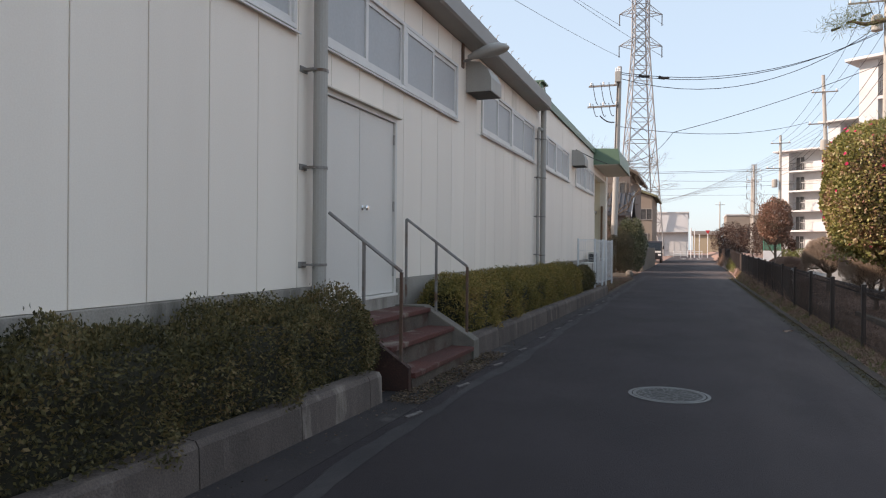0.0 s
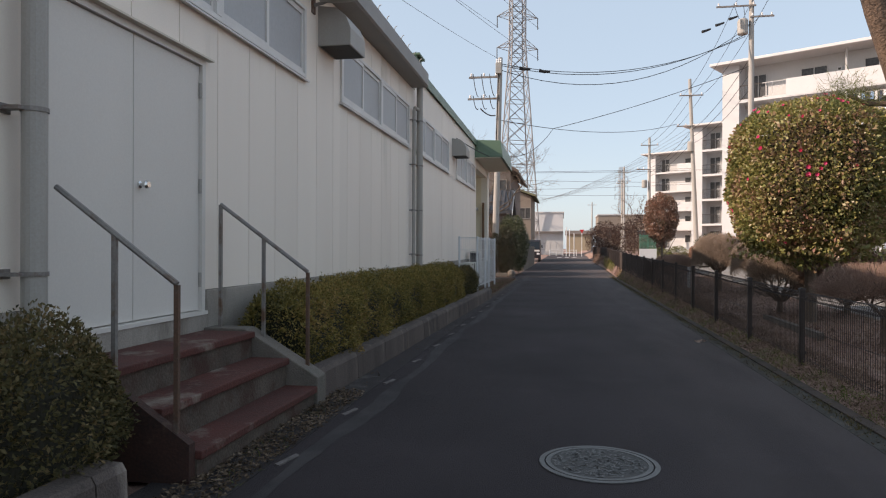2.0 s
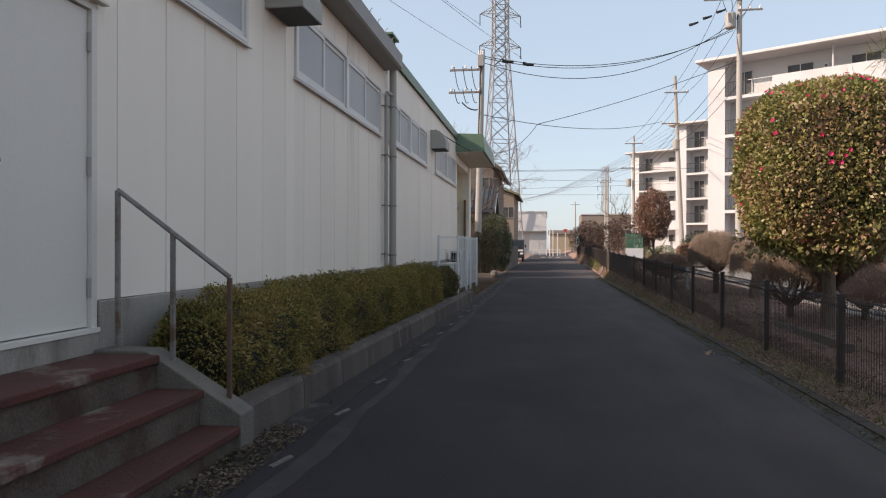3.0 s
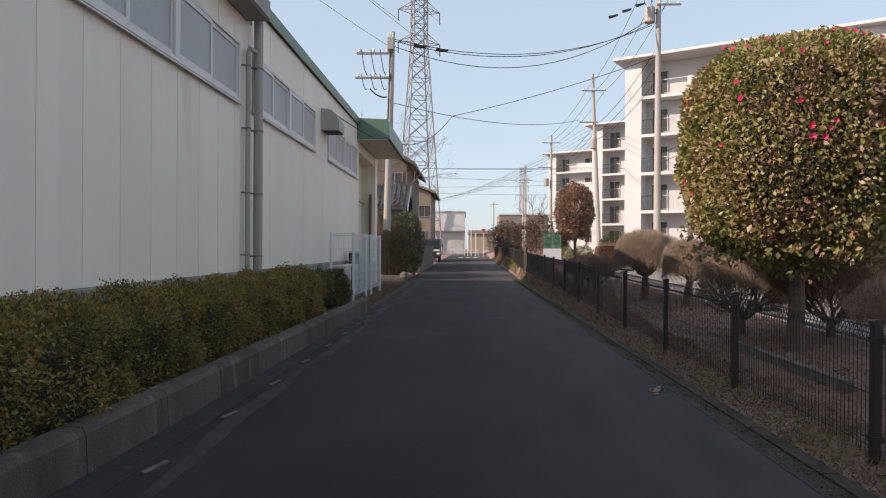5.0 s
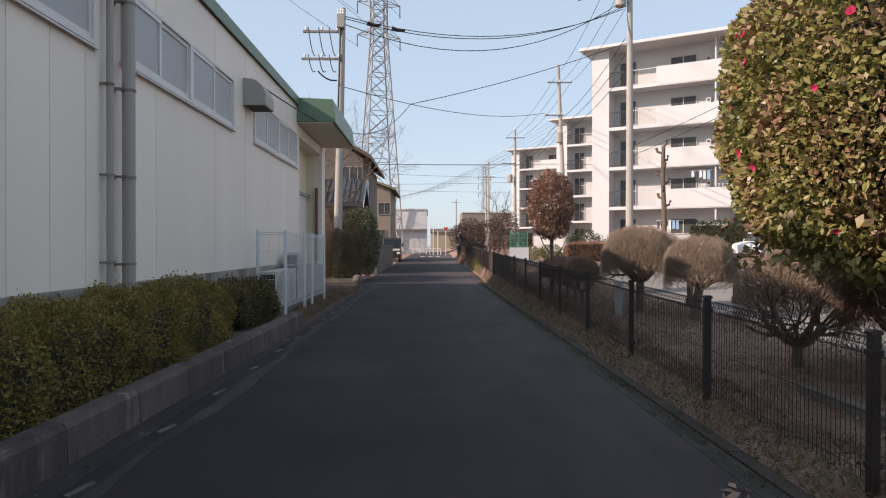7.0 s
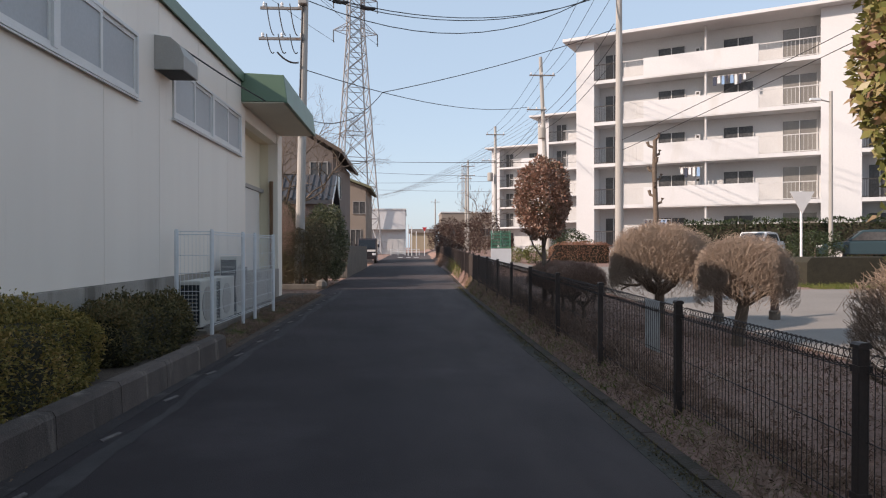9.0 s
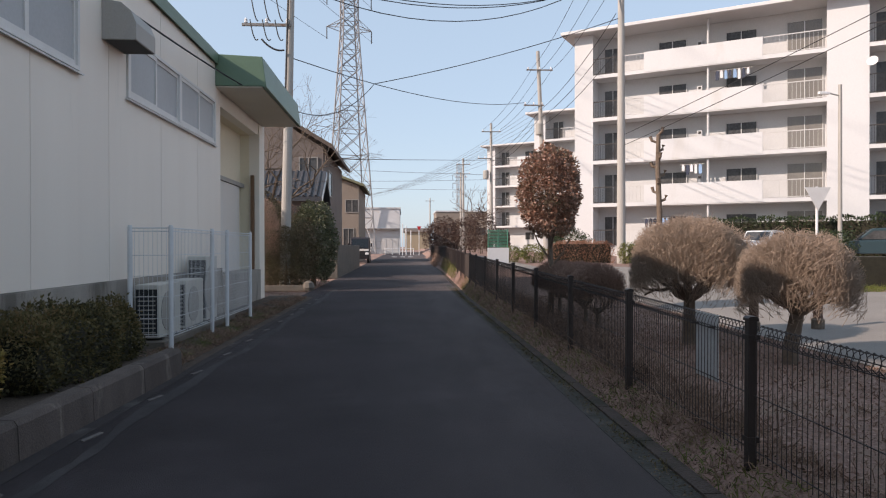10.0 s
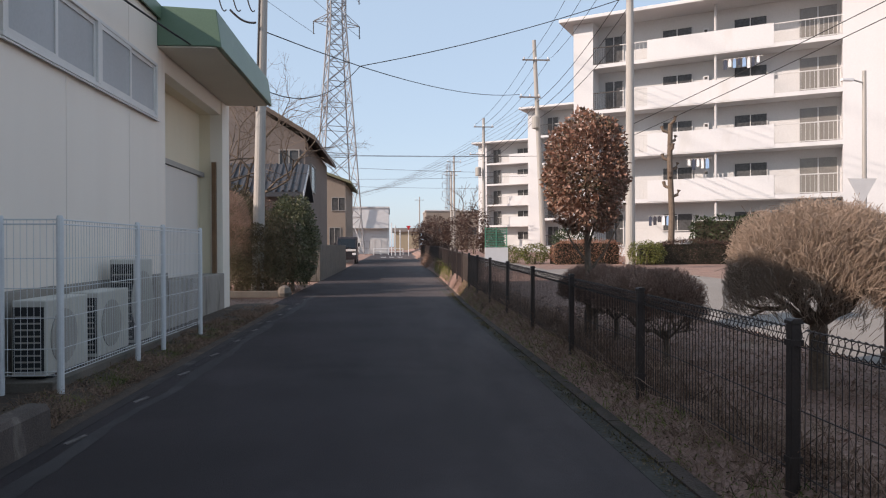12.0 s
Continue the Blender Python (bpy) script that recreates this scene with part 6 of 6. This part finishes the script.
blades("garden_grass", "dry grass on the garden verge", 4000, (-4.2, -2.5, 30.4, 40), 0.1, L_DRY, 108)
litter("leaf_litter", "brown fallen leaves on the bare lawn", 14000, (2.2, 4.3, 4, 26), 111, L_LITTER, 0.045)
litter("leaf_litter", "dry leaves and weeds below the red steps", 2600, (-2.44, -2.12, 5.3, 8.2), 112, L_MULCH, 0.034, 0.03, 0.0)
litter("leaf_litter", "scattered dry leaves along the kerb foot", 900, (-2.5, -2.2, -2, 20), 113, L_MULCH, 0.025, 0.006, 0.0)
litter("leaf_litter", "dry leaves on the verge beside the edging", 11000, (1.80, 2.35, 2, 34), 114, L_MULCH, 0.032)
blades("step_weeds", "straggly weeds below the red steps", 900, (-2.42, -2.15, 5.3, 7.9), 0.08, L_GRASS, 115)
litter("twig_debris", "small pale twig lying on the asphalt", 10, (1.38, 1.52, 12.15, 12.35), 116, L_LITTER, 0.09, 0.01, 0.002)
plank = tagged(part("timber_edging", Geo().box(2.75, 2.83, 11.6, 14.0, 0.12, 0.24), M["concrete"]), "weathered pale edging beam on the brown lawn", "edging")
garden_kerb = structure("garden_kerb", Geo().box(-5.6, -2.85, 33.3, 33.42, -0.02, 0.16), M["concrete"], "low concrete kerb before the tangled shrubs", "kerb", bevel=0.012)
stone = thing("garden_stone", "pale rough stone at the garden corner", "stone", pose(-2.72, 33.4, 0))
part("stone_body", Geo().lathe([(0.16, 0), (0.2, 0.1), (0.15, 0.24), (0.06, 0.3)], 9), M["concrete"], stone)

# ---- lane's far end ----
sign = thing("stop_sign", "red triangular road sign on a thin white post", "road sign", pose(2.45, 110, 0.3))
part("post", Geo().tube([(0, 0, -0.5), (0, 0, 3.9)], 0.05, 8), M["whitecoat"], sign)
part("plate", Geo().prism([(-0.34, 3.85), (0.34, 3.85), (0, 3.25)], "y", -0.09, -0.06), mat("sign_red", (0.5, 0.02, 0.025), (0.45, 0.02, 0.025), 3, 0.4), sign, "red triangular plate")
rail = thing("guard_rail", "white pipe guard rail across the lane's end", "guard rail", pose(-2.6, 118, 0))
for k in range(5):
    part("post", Geo().tube([(k * 1.1, 0, -0.1), (k * 1.1, 0, 1.0)], 0.05, 6), M["whitecoat"], rail)
for z in (0.55, 0.95):
    part("pipe", Geo().tube([(0, 0, z), (4.4, 0, z)], 0.045, 6), M["whitecoat"], rail)
for x, h in ((0.1, 4.6), (0.6, 4.3), (1.3, 3.6)):
    post = thing("marker_post", "tall thin white post at the lane's end", "post", pose(x, 112, 0), group="posts at the lane's end")
    part("pipe", Geo().tube([(0, 0, -0.1), (0, 0, h)], 0.07, 7), M["whitecoat"], post)
stop_line = thing("stop_line", "white painted stop marking across the lane", "road marking", kind="structure")
for k in range(3):
    part("bar", Geo().box(-1.2 + k * 1.0, -0.6 + k * 1.0, 96, 99, -0.01, 0.004), M["raillight"], stop_line)

# ---- cladding panels ----
CUTS = [(a, b, WIN_Z0 - 0.03, WIN_Z1) for a, b in GROUPS] + [(DOOR0 - 0.05, DOOR1 + 0.05, 0.0, DOOR_Z1 + 0.06)]


def cladding():
    edges = [3.02 + 0.61 * k for k in range(-18, 21)]
    edges = [e for e in edges if -8 <= e <= 15.9] + [16.9, 19.16, 20.91, 22.7, 24.5, 25.98]
    for a, b in zip(edges, edges[1:]):
        spans = [a] + sorted(e for c in CUTS for e in c[:2] if a + 0.03 < e < b - 0.03) + [b]
        for p, q in zip(spans, spans[1:]):
            m = (p + q) / 2
            holes = sorted((c[2], c[3]) for c in CUTS if c[0] <= m <= c[1])
            top = 4.495 if m < 15.75 else 4.80
            z = 0.935
            for h0, h1 in holes + [(top, top)]:
                if h0 - z > 0.05:
                    g0, g1 = (0.0018 if p == a else 0), (0.0018 if q == b else 0)
                    y0, y1, k = p + g0, q - g1, 0.004
                    v = [(W - 0.028, y0, z), (W - 0.028, y1, z), (W - 0.028, y1, h0), (W - 0.028, y0, h0), (W, y0 + (k if g0 else 0), z), (W, y1 - (k if g1 else 0), z), (W, y1 - (k if g1 else 0), h0), (W, y0 + (k if g0 else 0), h0)]
                    part("panel", Geo().faces(v, [(0, 3, 2, 1), (4, 5, 6, 7), (0, 1, 5, 4), (1, 2, 6, 5), (2, 3, 7, 6), (3, 0, 4, 7)]), M["panel"], wall_east)
                z = max(z, h1)


cladding()
